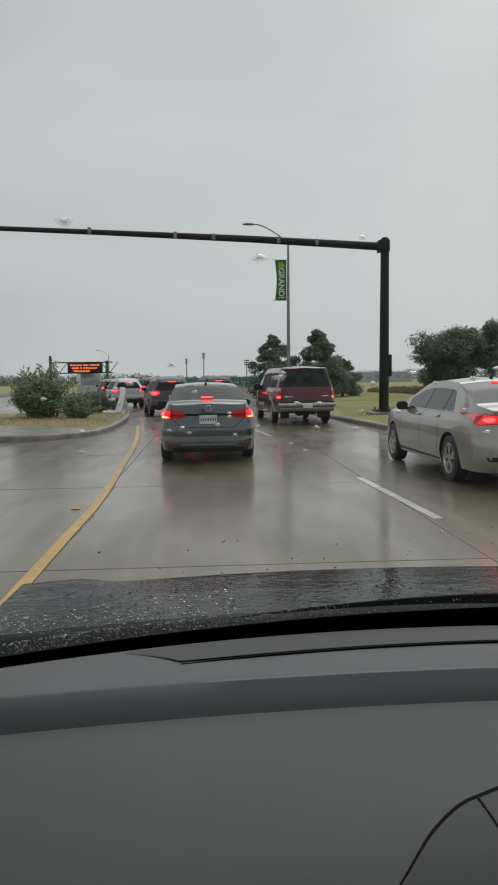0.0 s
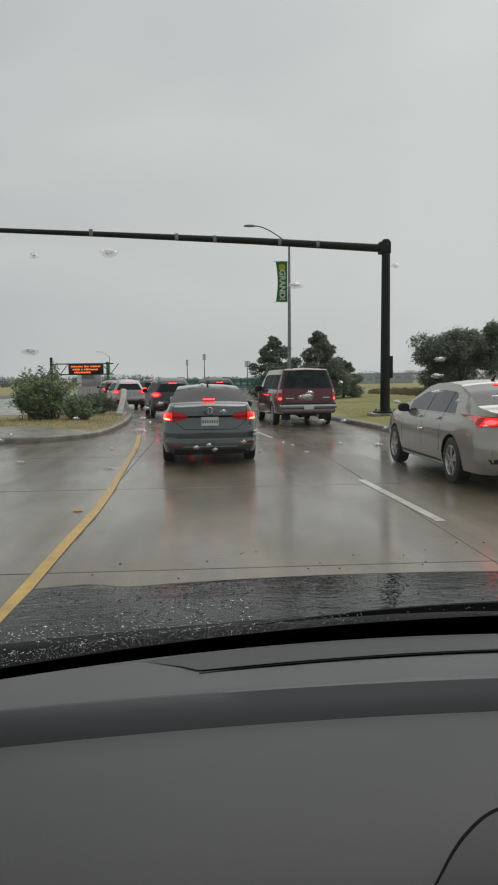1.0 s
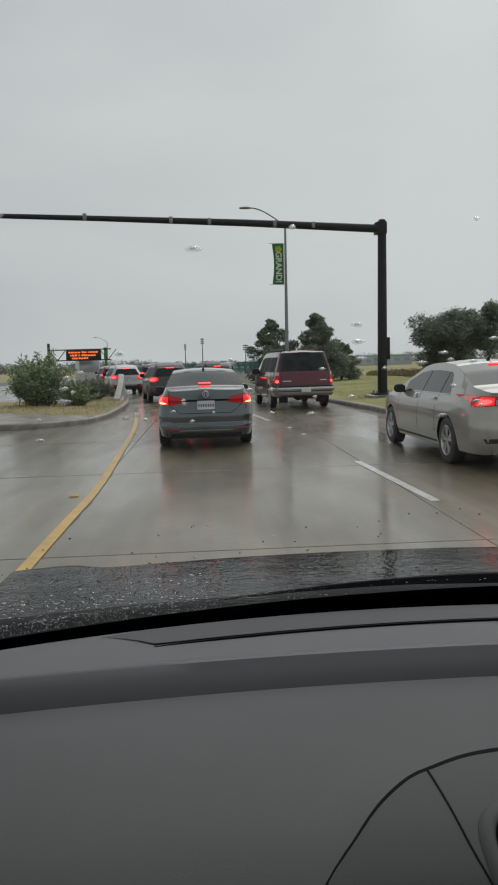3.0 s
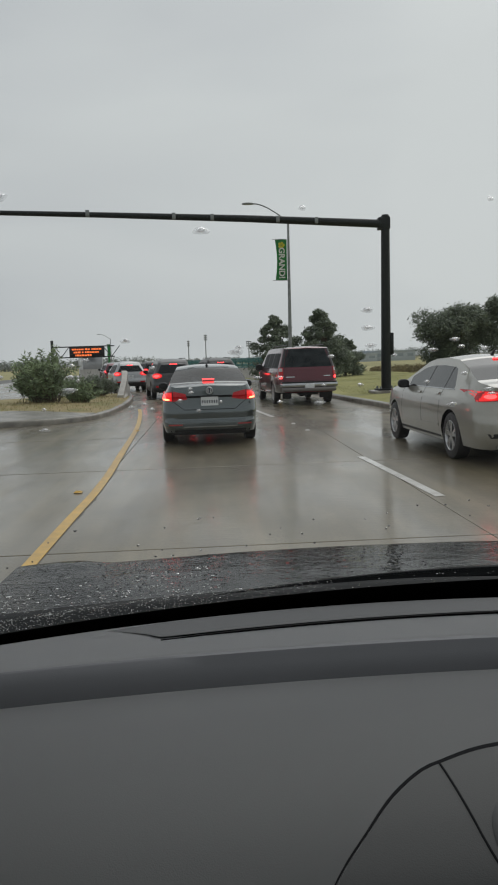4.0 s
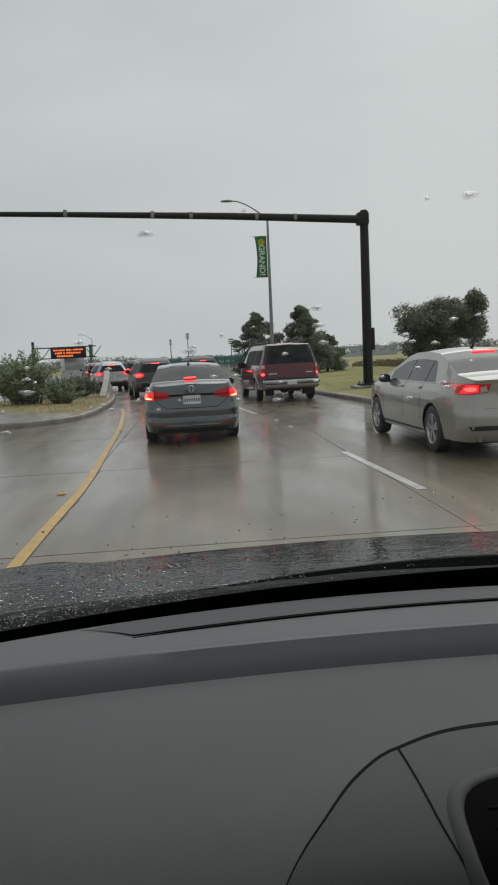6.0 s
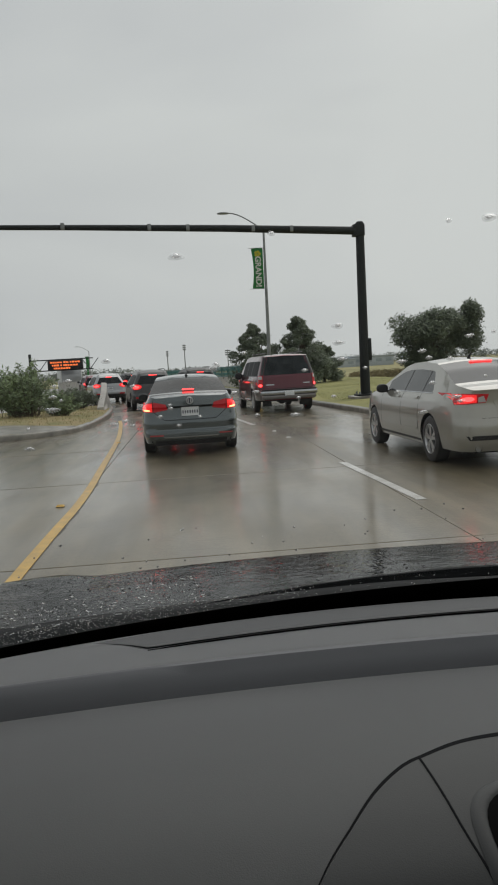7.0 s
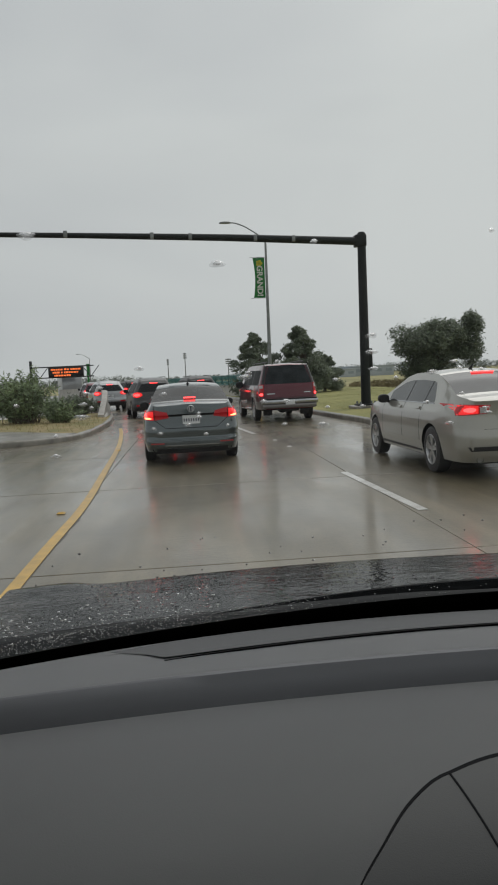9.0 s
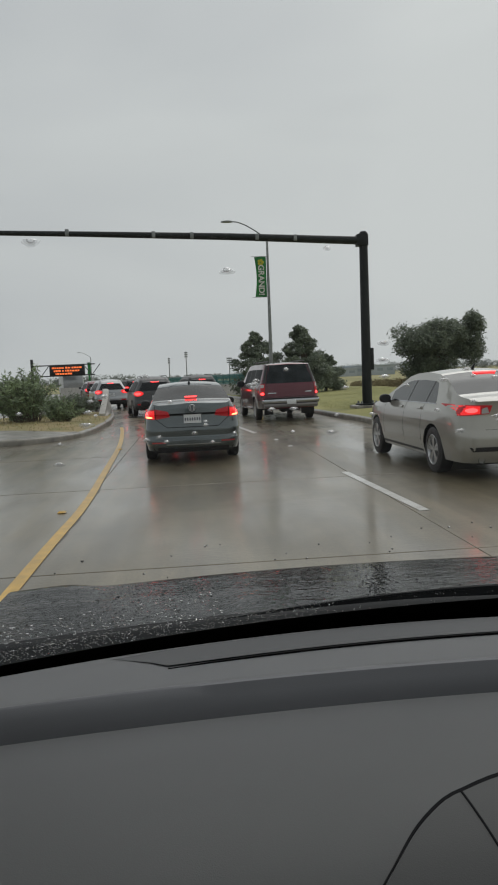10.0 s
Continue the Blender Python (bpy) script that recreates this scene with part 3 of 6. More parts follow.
                    p, q = 0.5 + 0.5 * a * math.sqrt(1 - b * b / 2), 0.5 + 0.5 * b * math.sqrt(1 - a * a / 2)
                x = lerp(lerp(quad[0][0], quad[1][0], p), lerp(quad[3][0], quad[2][0], p), q)
                z = lerp(lerp(quad[0][1], quad[1][1], p), lerp(quad[3][1], quad[2][1], p), q)
                row.append(Vector((x, self.tail_y(x, z) - proud, z)))
            rows.append(row)
        c = sum((p for r in rows for p in r), Vector()) / (n[0] * n[1])
        vs = grid(bm, rows)
        loop = vs[0] + [r[-1] for r in vs[1:]] + list(reversed(vs[-1][:-1])) + [r[0] for r in reversed(vs[1:-1])]
        inner = [bm.verts.new(w.co + (w.co - c) * 0.01 + Vector((0, proud + 0.012, 0))) for w in loop]
        for i in range(len(loop)):
            j = (i + 1) % len(loop)
            bm.faces.new((loop[i], loop[j], inner[j], inner[i]))
        return part(name, bm, material, parent or self.root, label)

    def side_patch(self, name, sx, quad, material, proud=0.004, n=(6, 3), label="", parent=None):
        bm = bmesh.new()
        rows = []
        for v in np.linspace(0, 1, n[1]):
            row = []
            for u in np.linspace(0, 1, n[0]):
                y = lerp(lerp(quad[0][0], quad[1][0], u), lerp(quad[3][0], quad[2][0], u), v)
                z = lerp(lerp(quad[0][1], quad[1][1], u), lerp(quad[3][1], quad[2][1], u), v)
                row.append(Vector((sx * (self.side(y, z) + proud), y + self.lean(y, z), z)))
            rows.append(row)
        vs = grid(bm, rows)
        loop = vs[0] + [r[-1] for r in vs[1:]] + list(reversed(vs[-1][:-1])) + [r[0] for r in reversed(vs[1:-1])]
        inner = [bm.verts.new(w.co - Vector((sx * (proud + 0.012), 0, 0))) for w in loop]
        for i in range(len(loop)):
            j = (i + 1) % len(loop)
            bm.faces.new((loop[i], loop[j], inner[j], inner[i]))
        return part(name, bm, material, parent or self.root, label)

    def mirror(self, sx, y, z, material, size=(0.10, 0.08, 0.075)):
        bm = bmesh.new()
        bmesh.ops.create_icosphere(bm, subdivisions=3, radius=1.0)
        for v in bm.verts:
            v.co = Vector((math.copysign(abs(v.co.x) ** 0.8, v.co.x) * size[0], max(v.co.y, -0.55) * size[1], math.copysign(abs(v.co.z) ** 0.8, v.co.z) * size[2]))
        x = sx * (self.side(y, z) + 0.13)
        bmesh.ops.translate(bm, verts=bm.verts, vec=(x, y, z))
        box(bm, min(x, sx * (self.side(y, z) - 0.02)), max(x, sx * (self.side(y, z) - 0.02)), y - 0.03, y + 0.05, z - 0.07, z - 0.03, 0.01)
        part("wing_mirror", bm, material, self.root)

    def number_plate(self, z, w=0.155, h=0.078, dy=0.0, proud=0.012):
        pl = self.tail_patch("licence_plate", [(-w, z - h), (w, z - h), (w, z + h), (-w, z + h)], M["plate"], proud=proud, n=(3, 3), label="white licence plate with dark bars")
        y = min(self.tail_y(x, z) for x in (-w, 0, w)) - proud - 0.002
        bm = bmesh.new()
        for i in range(7):
            x = -w * 0.82 + i * w * 0.274
            box(bm, x - w * 0.065, x + w * 0.065, y - 0.004, y + 0.004, z - h * 0.42, z + h * 0.25)
        box(bm, -w * 0.4, w * 0.4, y - 0.004, y + 0.004, z + h * 0.55, z + h * 0.78)
        part("plate_bars", bm, M["plate_ink"], pl)

    def sedan_seams(self, sx, doors, handles, zlow, zhigh):
        for y in doors:
            self.side_patch("door_seam", sx, [(y - 0.006, zlow), (y + 0.006, zlow), (y + 0.006, zhigh), (y - 0.006, zhigh)], M["black"], proud=0.0015, n=(2, 8))
        for y, z in handles:
            self.side_patch("door_handle", sx, [(y - 0.1, z - 0.012), (y + 0.1, z - 0.012), (y + 0.1, z + 0.014), (y - 0.1, z + 0.014)], self.P["paint"], proud=0.025, n=(5, 3))


WPROF = [(0.15, 0.90), (0.25, 0.945), (0.40, 0.985), (0.60, 1.0), (0.75, 0.99), (0.88, 0.965), (0.98, 0.90), (1.06, 0.86)]


def build_teal_sedan(m):
    P = dict(L=4.64, W=0.89, zs=0.24, belt=0.98, roof=1.45, wr=0.56, R=0.315, axles=(0.98, 3.63), wprof=WPROF, paint=M["teal_paint"], glass=M["clearglass"],
             top=[(0, 1.075), (0.10, 1.105), (0.42, 1.12), (1.0, 1.37), (1.25, 1.425), (1.8, 1.455), (2.3, 1.45), (2.65, 1.40), (3.4, 1.04), (3.6, 0.98), (4.3, 0.86), (4.6, 0.70), (4.64, 0.6)],
             tail=[(0.2, 0.06), (0.29, 0.02), (0.34, 0.0), (0.445, 0.0), (0.465, 0.035), (0.60, 0.02), (0.64, 0.025), (0.665, 0.055), (0.86, 0.075), (0.885, 0.03), (1.0, 0.035), (1.075, 0.06), (1.15, 0.07)],
             windows=[(1.0, 1.4), (1.46, 2.15), (2.21, 3.0)], rear_glass=[(0.46, 1.10)], screen=[(2.68, 3.38)])
    c = Car(P, m, "sedan", "teal-grey sedan with lit brake lights waiting on wet concrete")
    for s in (-1, 1):
        o = c.tail_patch("tail_light", [(s * 0.662, 0.805), (s * 0.862, 0.815), (s * 0.845, 0.965), (s * 0.662, 0.985)], M["red_lens"], label="red tail light lens", proud=0.014, n=(12, 7))
        c.tail_patch("brake_lamp", [(s * 0.674, 0.812), (s * 0.858, 0.822), (s * 0.846, 0.955), (s * 0.674, 0.960)], M["lens_glow"], parent=o, proud=0.018, n=(12, 8), label="glowing red brake lamp")
        c.tail_patch("lamp_core", [(s * 0.765, 0.826), (s * 0.850, 0.830), (s * 0.842, 0.935), (s * 0.790, 0.930)], M["lit_lens"], parent=o, proud=0.021, n=(8, 8), oval=True, label="lit orange-red lamp core")
        c.tail_patch("lamp_core", [(s * 0.700, 0.822), (s * 0.850, 0.828), (s * 0.850, 0.860), (s * 0.715, 0.852)], M["lamp_core"], parent=o, proud=0.024, n=(10, 5), oval=True, label="lit orange lamp strip")
        i = c.tail_patch("inner_tail_light", [(s * 0.40, 0.838), (s * 0.650, 0.802), (s * 0.650, 0.985), (s * 0.43, 0.935)], M["red_lens"], label="red boot light lens", proud=0.014, n=(12, 7))
        c.tail_patch("reflector", [(s * 0.50, 0.372), (s * 0.74, 0.372), (s * 0.74, 0.395), (s * 0.50, 0.395)], M["sign_red"], proud=0.008)
        c.tail_patch("boot_seam", [(s * 0.652, 0.80), (s * 0.661, 0.80), (s * 0.668, 1.06), (s * 0.660, 1.06)], M["black"], proud=0.004, n=(2, 8))
        c.tail_patch("boot_seam", [(s * 0.46, 0.655), (s * 0.475, 0.655), (s * 0.655, 0.80), (s * 0.640, 0.80)], M["black"], proud=0.003, n=(2, 6))
        c.mirror(s, 3.0, 1.0, M["black"])
        c.sedan_seams(s, (1.42, 2.18, 3.05), ((1.6, 0.86), (2.4, 0.85)), 0.34, 0.97)
        bm = bmesh.new()
        tube(bm, [(s * 0.45, 0.3, 0.27), (s * 0.45, -0.005, 0.25)], 0.035, 12, caps=False)
        part("tailpipe", bm, M["chrome"], c.root)
    c.tail_patch("boot_seam", [(-0.46, 0.647), (0.46, 0.647), (0.47, 0.660), (-0.47, 0.660)], M["black"], proud=0.003, n=(12, 2))
    # Black patch painted in place of the shadow below the boot lip.
    c.tail_patch("boot_lip", [(-0.38, 0.868), (0.38, 0.868), (0.39, 0.888), (-0.39, 0.888)], M["black"], proud=0.004, n=(12, 2), label="black strip for the shadow under the boot lip")
    c.tail_patch("lower_valance", [(-0.68, 0.20), (0.68, 0.20), (0.72, 0.29), (-0.72, 0.29)], M["black"], proud=0.006, n=(14, 4))
    # Thin bright strip low on the bumper.
    c.tail_patch("bumper_trim", [(-0.48, 0.335), (0.48, 0.335), (0.49, 0.352), (-0.49, 0.352)], M["chrome"], proud=0.010, n=(16, 3), label="thin bright strip across the bumper")
    c.tail_patch("bumper_crease", [(-0.79, 0.435), (0.79, 0.435), (0.79, 0.462), (-0.79, 0.462)], M["teal_paint"], proud=0.012, n=(18, 3))
    c.number_plate(0.795, proud=0.02)
    bm = bmesh.new()
    Z = 0.985
    bmesh.ops.create_cone(bm, cap_ends=True, segments=24, radius1=0.066, radius2=0.060, depth=0.012, matrix=Matrix.Translation((0, c.tail_y(0, Z) - 0.01, Z)) @ Matrix.Rotation(math.pi / 2, 4, "X"))
    em = part("badge", bm, M["alloy"], c.root, "round chrome badge")
    bm = bmesh.new()
    bmesh.ops.create_cone(bm, cap_ends=True, segments=24, radius1=0.049, radius2=0.047, depth=0.004, matrix=Matrix.Translation((0, c.tail_y(0, Z) - 0.018, Z)) @ Matrix.Rotation(math.pi / 2, 4, "X"))
    part("badge_fill", bm, M["plate_ink"], em)
    bm = bmesh.new()
    for x0, x1 in ((-0.034, -0.012), (0.012, 0.034)):
        box(bm, x0, x1, c.tail_y(0, Z) - 0.024, c.tail_y(0, Z) - 0.02, Z - 0.036, Z + 0.036)
    part("badge_bars", bm, M["alloy"], em)
    bm = bmesh.new()
    box(bm, -0.11, 0.11, 0.515, 0.545, 1.165, 1.188, 0.005)
    part("high_brake_lamp", bm, M["lit_lens"], c.root, "lit high-level brake lamp")
    bm = bmesh.new()
    tube(bm, [(0.0, 1.25, 1.42), (0.0, 1.19, 1.455)], [0.03, 0.008], 8)
    part("aerial", bm, M["black"], c.root)
    return c


def build_silver_sedan(m):
    P = dict(L=4.87, W=0.925, zs=0.23, belt=0.99, roof=1.48, wr=0.55, R=0.335, axles=(1.05, 3.90), wprof=WPROF, paint=M["gold_paint"], glass=M["clearglass"], side_glass=M["sky_glass"], black_pillars=True, quarter=[(1.12, 1.03), (1.25, 1.16), (1.40, 1.30), (1.53, 1.385), (1.70, 1.43), (2.0, 1.60)], spokes=5,
             top=[(0, 1.06), (0.15, 1.10), (0.40, 1.13), (1.0, 1.33), (1.5, 1.45), (2.0, 1.482), (2.5, 1.47), (2.8, 1.42), (3.6, 1.06), (3.8, 1.0), (4.5, 0.86), (4.8, 0.70), (4.87, 0.6)],
             tail=[(0.2, 0.09), (0.33, 0.02), (0.45, 0.0), (0.6, 0.0), (0.66, 0.05), (0.86, 0.09), (1.0, 0.07), (1.06, 0.05), (1.2, 0.06)],
             windows=[(1.12, 1.5), (1.56, 2.32), (2.38, 3.25)], rear_glass=[(0.46, 1.40)], screen=[(2.85, 3.58)])
    c = Car(P, m, "sedan", "silver-gold fastback sedan with red tail lights on wet road")
    for s in (-1, 1):
        o = c.tail_patch("tail_light", [(s * 0.50, 0.875), (s * 0.85, 0.855), (s * 0.83, 1.005), (s * 0.46, 0.985)], M["red_lens"], proud=0.012, n=(16, 5))
        c.tail_patch("brake_lamp", [(s * 0.62, 0.880), (s * 0.845, 0.866), (s * 0.828, 0.995), (s * 0.62, 0.978)], M["lens_glow"], parent=o, proud=0.018, n=(16, 8), label="glowing red brake lamp")
        c.tail_patch("lamp_core", [(s * 0.65, 0.898), (s * 0.79, 0.892), (s * 0.785, 0.955), (s * 0.65, 0.958)], M["lit_lens"], parent=o, proud=0.022, n=(8, 8), oval=True, label="lit red lamp core")
        c.tail_patch("reverse_lamp", [(s * 0.50, 0.885), (s * 0.60, 0.88), (s * 0.60, 0.945), (s * 0.53, 0.965)], M["clear_lens"], parent=o, proud=0.018)
        c.side_patch("lamp_wrap", s, [(0.10, 0.865), (0.25, 0.90), (0.24, 0.965), (0.10, 0.995)], M["red_lens"], proud=0.008, n=(10, 5))
        c.mirror(s, 3.22, 1.02, M["black"])
        c.sedan_seams(s, (1.53, 2.35, 3.4), ((1.68, 0.92), (2.55, 0.91)), 0.36, 0.985)
        c.side_patch("sill_trim", s, [(1.5, 0.27), (3.5, 0.27), (3.5, 0.31), (1.5, 0.30)], M["black"], proud=0.004, n=(12, 2))
        c.side_patch("window_trim", s, [(1.08, 0.985), (3.3, 0.985), (3.3, 1.0), (1.08, 1.0)], M["chrome"], proud=0.006, n=(14, 2))
        c.side_patch("sill_crease", s, [(1.55, 0.45), (3.35, 0.42), (3.35, 0.435), (1.55, 0.465)], M["gold_paint"], proud=0.010, n=(16, 3))
        bm = bmesh.new()
        tube(bm, [(s * 0.62, 0.3, 0.27), (s * 0.62, 0.02, 0.27)], 0.045, 12, caps=False)
        part("tailpipe", bm, M["chrome"], c.root)
    c.tail_patch("boot_seam", [(-0.56, 0.66), (0.56, 0.66), (0.56, 0.672), (-0.56, 0.672)], M["black"], proud=0.003, n=(12, 2))
    c.tail_patch("plate_recess", [(-0.34, 0.73), (0.34, 0.73), (0.40, 0.90), (-0.40, 0.90)], M["gold_paint"], proud=0.004, n=(12, 4))
    c.tail_patch("lower_valance", [(-0.74, 0.385), (0.74, 0.385), (0.78, 0.445), (-0.78, 0.445)], M["black"], proud=0.008, n=(16, 3))
    c.tail_patch("badge", [(-0.06, 0.955), (0.06, 0.955), (0.06, 0.985), (-0.06, 0.985)], M["plate_ink"], proud=0.008, n=(6, 3))
    c.number_plate(0.81, proud=0.014)
    bm = bmesh.new()
    box(bm, -0.17, 0.17, 1.30, 1.34, 1.405, 1.425, 0.005)
    part("high_brake_lamp", bm, M["lit_lens"], c.root, "lit high-level brake lamp")
    bm = bmesh.new()
    tube(bm, [(0.0, 1.75, 1.46), (0.0, 1.66, 1.53), (0.0, 1.62, 1.545)], [0.028, 0.012, 0.004], 8)
    part("aerial", bm, M["black"], c.root)
    return c


def build_big_suv(m):
    P = dict(L=5.55, W=1.0, zs=0.42, belt=1.20, roof=1.90, wr=0.74, R=0.385, axles=(1.25, 4.55), paint=M["red_paint"], paint2=M["sand_paint"], two_tone=6, glass=M["tint"], black_pillars=True, spokes=6, bulge=0.03,
             wprof=[(0.3, 0.95), (0.5, 0.985), (0.8, 1.0), (1.05, 0.99), (1.2, 0.965)],
             top=[(0, 1.84), (0.12, 1.88), (0.6, 1.90), (2.5, 1.91), (3.2, 1.89), (3.45, 1.85), (4.15, 1.28), (4.3, 1.20), (5.3, 1.10), (5.55, 0.95)],
             tail=[(0.3, 0.05), (0.7, 0.05), (0.75, 0.08), (1.2, 0.10), (1.85, 0.30), (1.95, 0.34)],
             windows=[(0.34, 1.55), (1.65, 2.55), (2.63, 3.55)], screen=[(3.5, 4.1)])
    c = Car(P, m, "suv", "maroon full-size SUV with pewter lower panels and chrome bumper")
    c.tail_patch("rear_window", [(-0.77, 1.23), (0.77, 1.23), (0.65, 1.82), (-0.65, 1.82)], M["clearglass"], proud=0.008, n=(14, 8), label="dark tinted rear window")
    bm = bmesh.new()
    box(bm, -0.93, 0.93, -0.12, 0.12, 0.585, 0.73, 0.04)
    bump = part("rear_bumper", bm, M["chrome"], c.root, "wet chrome rear bumper")
    bm = bmesh.new()
    box(bm, -0.9, 0.9, -0.1, 0.1, 0.733, 0.765, 0.012)
    part("step_pad", bm, M["black"], bump)
    bm = bmesh.new()
    box(bm, -0.88, 0.88, -0.09, 0.12, 0.45, 0.582, 0.03)
    part("lower_valance", bm, M["sand_paint"], bump)
    for s in (-1, 1):
        o = c.tail_patch("tail_light", [(s * 0.82, 0.84), (s * 0.955, 0.84), (s * 0.925, 1.22), (s * 0.81, 1.22)], M["red_lens"], proud=0.015, n=(6, 8))
        c.tail_patch("brake_lamp", [(s * 0.84, 0.86), (s * 0.945, 0.86), (s * 0.935, 0.95), (s * 0.84, 0.95)], M["lit_lens"], parent=o, proud=0.022, n=(8, 8), oval=True)
        c.tail_patch("amber_lamp", [(s * 0.84, 1.10), (s * 0.93, 1.10), (s * 0.92, 1.20), (s * 0.835, 1.20)], M["clear_lens"], parent=o, proud=0.022)
        c.tail_patch("pillar_trim", [(s * 0.785, 1.24), (s * 0.86, 1.25), (s * 0.735, 1.82), (s * 0.665, 1.82)], M["black"], proud=0.006, n=(4, 8))
        c.mirror(s, 3.75, 1.22, M["black"], (0.14, 0.1, 0.12))
        c.sedan_seams(s, (1.6, 2.6, 3.7), ((1.75, 1.05), (2.75, 1.05)), 0.5, 1.19)
        c.side_patch("window_border", s, [(0.3, 1.205), (3.6, 1.205), (3.6, 1.225), (0.3, 1.225)], M["black"], proud=0.004, n=(12, 2))
        bm = bmesh.new()
        tube(bm, [(s * 0.60, 0.5, 1.915), (s * 0.60, 0.6, 1.94), (s * 0.60, 2.9, 1.94), (s * 0.60, 3.0, 1.915)], 0.018, 8)
        part("roof_rail", bm, M["black"], c.root)
        bm = bmesh.new()
        box(bm, s * 0.96 - 0.07, s * 0.96 + 0.07, 1.8, 4.0, 0.36, 0.42, 0.02)
        part("running_board", bm, M["sand_paint"], c.root)
        bm = bmesh.new()
        box(bm, s * 0.62 - 0.15, s * 0.62 + 0.15, 0.6, 0.63, 0.20, 0.46, 0.01)
        part("mud_flap", bm, M["black"], c.root)
    c.tail_patch("tailgate_seam", [(-0.8, 0.785), (0.8, 0.785), (0.8, 0.797), (-0.8, 0.797)], M["black"], proud=0.003, n=(12, 2))
    c.tail_patch("badge", [(-0.72, 0.90), (-0.45, 0.90), (-0.45, 0.935), (-0.72, 0.935)], M["chrome"], proud=0.006, n=(4, 2))
    c.tail_patch("badge", [(0.5, 0.92), (0.72, 0.92), (0.72, 0.95), (0.5, 0.95)], M["chrome"], proud=0.006, n=(4, 2))
    bm = bmesh.new()
    box(bm, -0.155, 0.155, -0.136, -0.122, 0.555, 0.705, 0.004)
    pl = part("licence_plate", bm, M["plate"], bump, "white licence plate with dark bars")
    bm = bmesh.new()
    tube(bm, [(-0.95, 1.25, 0.40), (0.95, 1.25, 0.40)], 0.07, 10)
    bmesh.ops.create_uvsphere(bm, u_segments=12, v_segments=8, radius=0.17, matrix=Matrix.Translation((0, 1.25, 0.40)))
    part("rear_axle", bm, M["under"], c.root)
    bm = bmesh.new()
    bmesh.ops.create_cone(bm, cap_ends=True, segments=20, radius1=0.36, radius2=0.36, depth=0.2, matrix=Matrix.Translation((0.1, 0.75, 0.42)))
    part("spare_wheel", bm, M["tyre"], c.root)
    return c


def build_crossover(m, paint_key, name, label, lit=True):
    P = dict(L=4.6, W=0.93, zs=0.30, belt=1.05, roof=1.66, wr=0.55, R=0.345, axles=(0.95, 3.65), paint=M[paint_key], glass=M["tint"], bulge=0.06, two_tone=4, paint2=M["black"],
             wprof=[(0.2, 0.92), (0.4, 0.985), (0.7, 1.0), (0.95, 0.985), (1.08, 0.94)],
             top=[(0, 1.47), (0.10, 1.55), (0.5, 1.63), (1.6, 1.68), (2.4, 1.65), (2.7, 1.60), (3.4, 1.16), (3.55, 1.10), (4.3, 0.98), (4.6, 0.8)],
             tail=[(0.2, 0.06), (0.4, 0.0), (0.62, 0.0), (0.70, 0.07), (1.0, 0.12), (1.5, 0.46), (1.7, 0.56)],
             windows=[(0.30, 1.1), (1.18, 1.95), (2.02, 2.85)], screen=[(2.75, 3.35)])
    c = Car(P, m, name, label)
    c.tail_patch("rear_window", [(-0.69, 1.08), (0.69, 1.08), (0.50, 1.42), (-0.50, 1.42)], M["tint"], proud=0.008, n=(12, 7), label="dark tinted rear window")
    for s in (-1, 1):
        o = c.tail_patch("tail_light", [(s * 0.60, 0.87), (s * 0.87, 0.86), (s * 0.85, 1.06), (s * 0.62, 1.02)], M["red_lens"], proud=0.014)
        if lit:
            # Emissive oval spreads past the lens to paint the lamp's glow.
            c.tail_patch("brake_lamp", [(s * 0.50, 0.89), (s * 0.895, 0.84), (s * 0.88, 1.09), (s * 0.52, 1.07)], M["lens_glow"], parent=o, proud=0.02, n=(14, 10), oval=True, label="glowing red brake lamp")
            c.tail_patch("lamp_core", [(s * 0.60, 0.92), (s * 0.86, 0.89), (s * 0.85, 1.02), (s * 0.62, 1.03)], M["lit_lens"], parent=o, proud=0.024, n=(8, 8), oval=True)
        c.tail_patch("reflector", [(s * 0.5, 0.50), (s * 0.78, 0.50), (s * 0.78, 0.56), (s * 0.5, 0.56)], M["red_lens"], proud=0.008)
        c.mirror(s, 2.95, 1.12, M["black"], (0.11, 0.09, 0.09))
        c.sedan_seams(s, (1.14, 1.98, 2.95), ((1.3, 0.95), (2.15, 0.95)), 0.45, 1.07)
        bm = bmesh.new()
        tube(bm, [(s * 0.52, 0.5, 1.645), (s * 0.52, 0.6, 1.675), (s * 0.52, 2.3, 1.685), (s * 0.52, 2.4, 1.65)], 0.014, 8)
        part("roof_rail", bm, M["black"], c.root)
    c.tail_patch("lower_bumper", [(-0.72, 0.30), (0.72, 0.30), (0.76, 0.50), (-0.76, 0.50)], M["black"], proud=0.008, n=(14, 4))
    c.number_plate(0.80, proud=0.012)
    c.tail_patch("high_brake_lamp", [(-0.16, 1.425), (0.16, 1.425), (0.16, 1.455), (-0.16, 1.455)], M["lit_lens"] if lit else M["red_lens"], proud=0.01, n=(5, 2))
    return c


# ---- ground, road edge, median ----
def flat(bm, x0, x1, y0, y1, z, nx=1, ny=1):
    grid(bm, [[(x, y, z) for x in np.linspace(x0, x1, nx + 1)] for y in np.linspace(y0, y1, ny + 1)])
    return bm


solo("ground", flat(bmesh.new(), -3000, 3000, -3000, 3000, -0.06, 12, 12), M["field"], Matrix(), "flat field running out to the horizon", "ground", kind="structure")

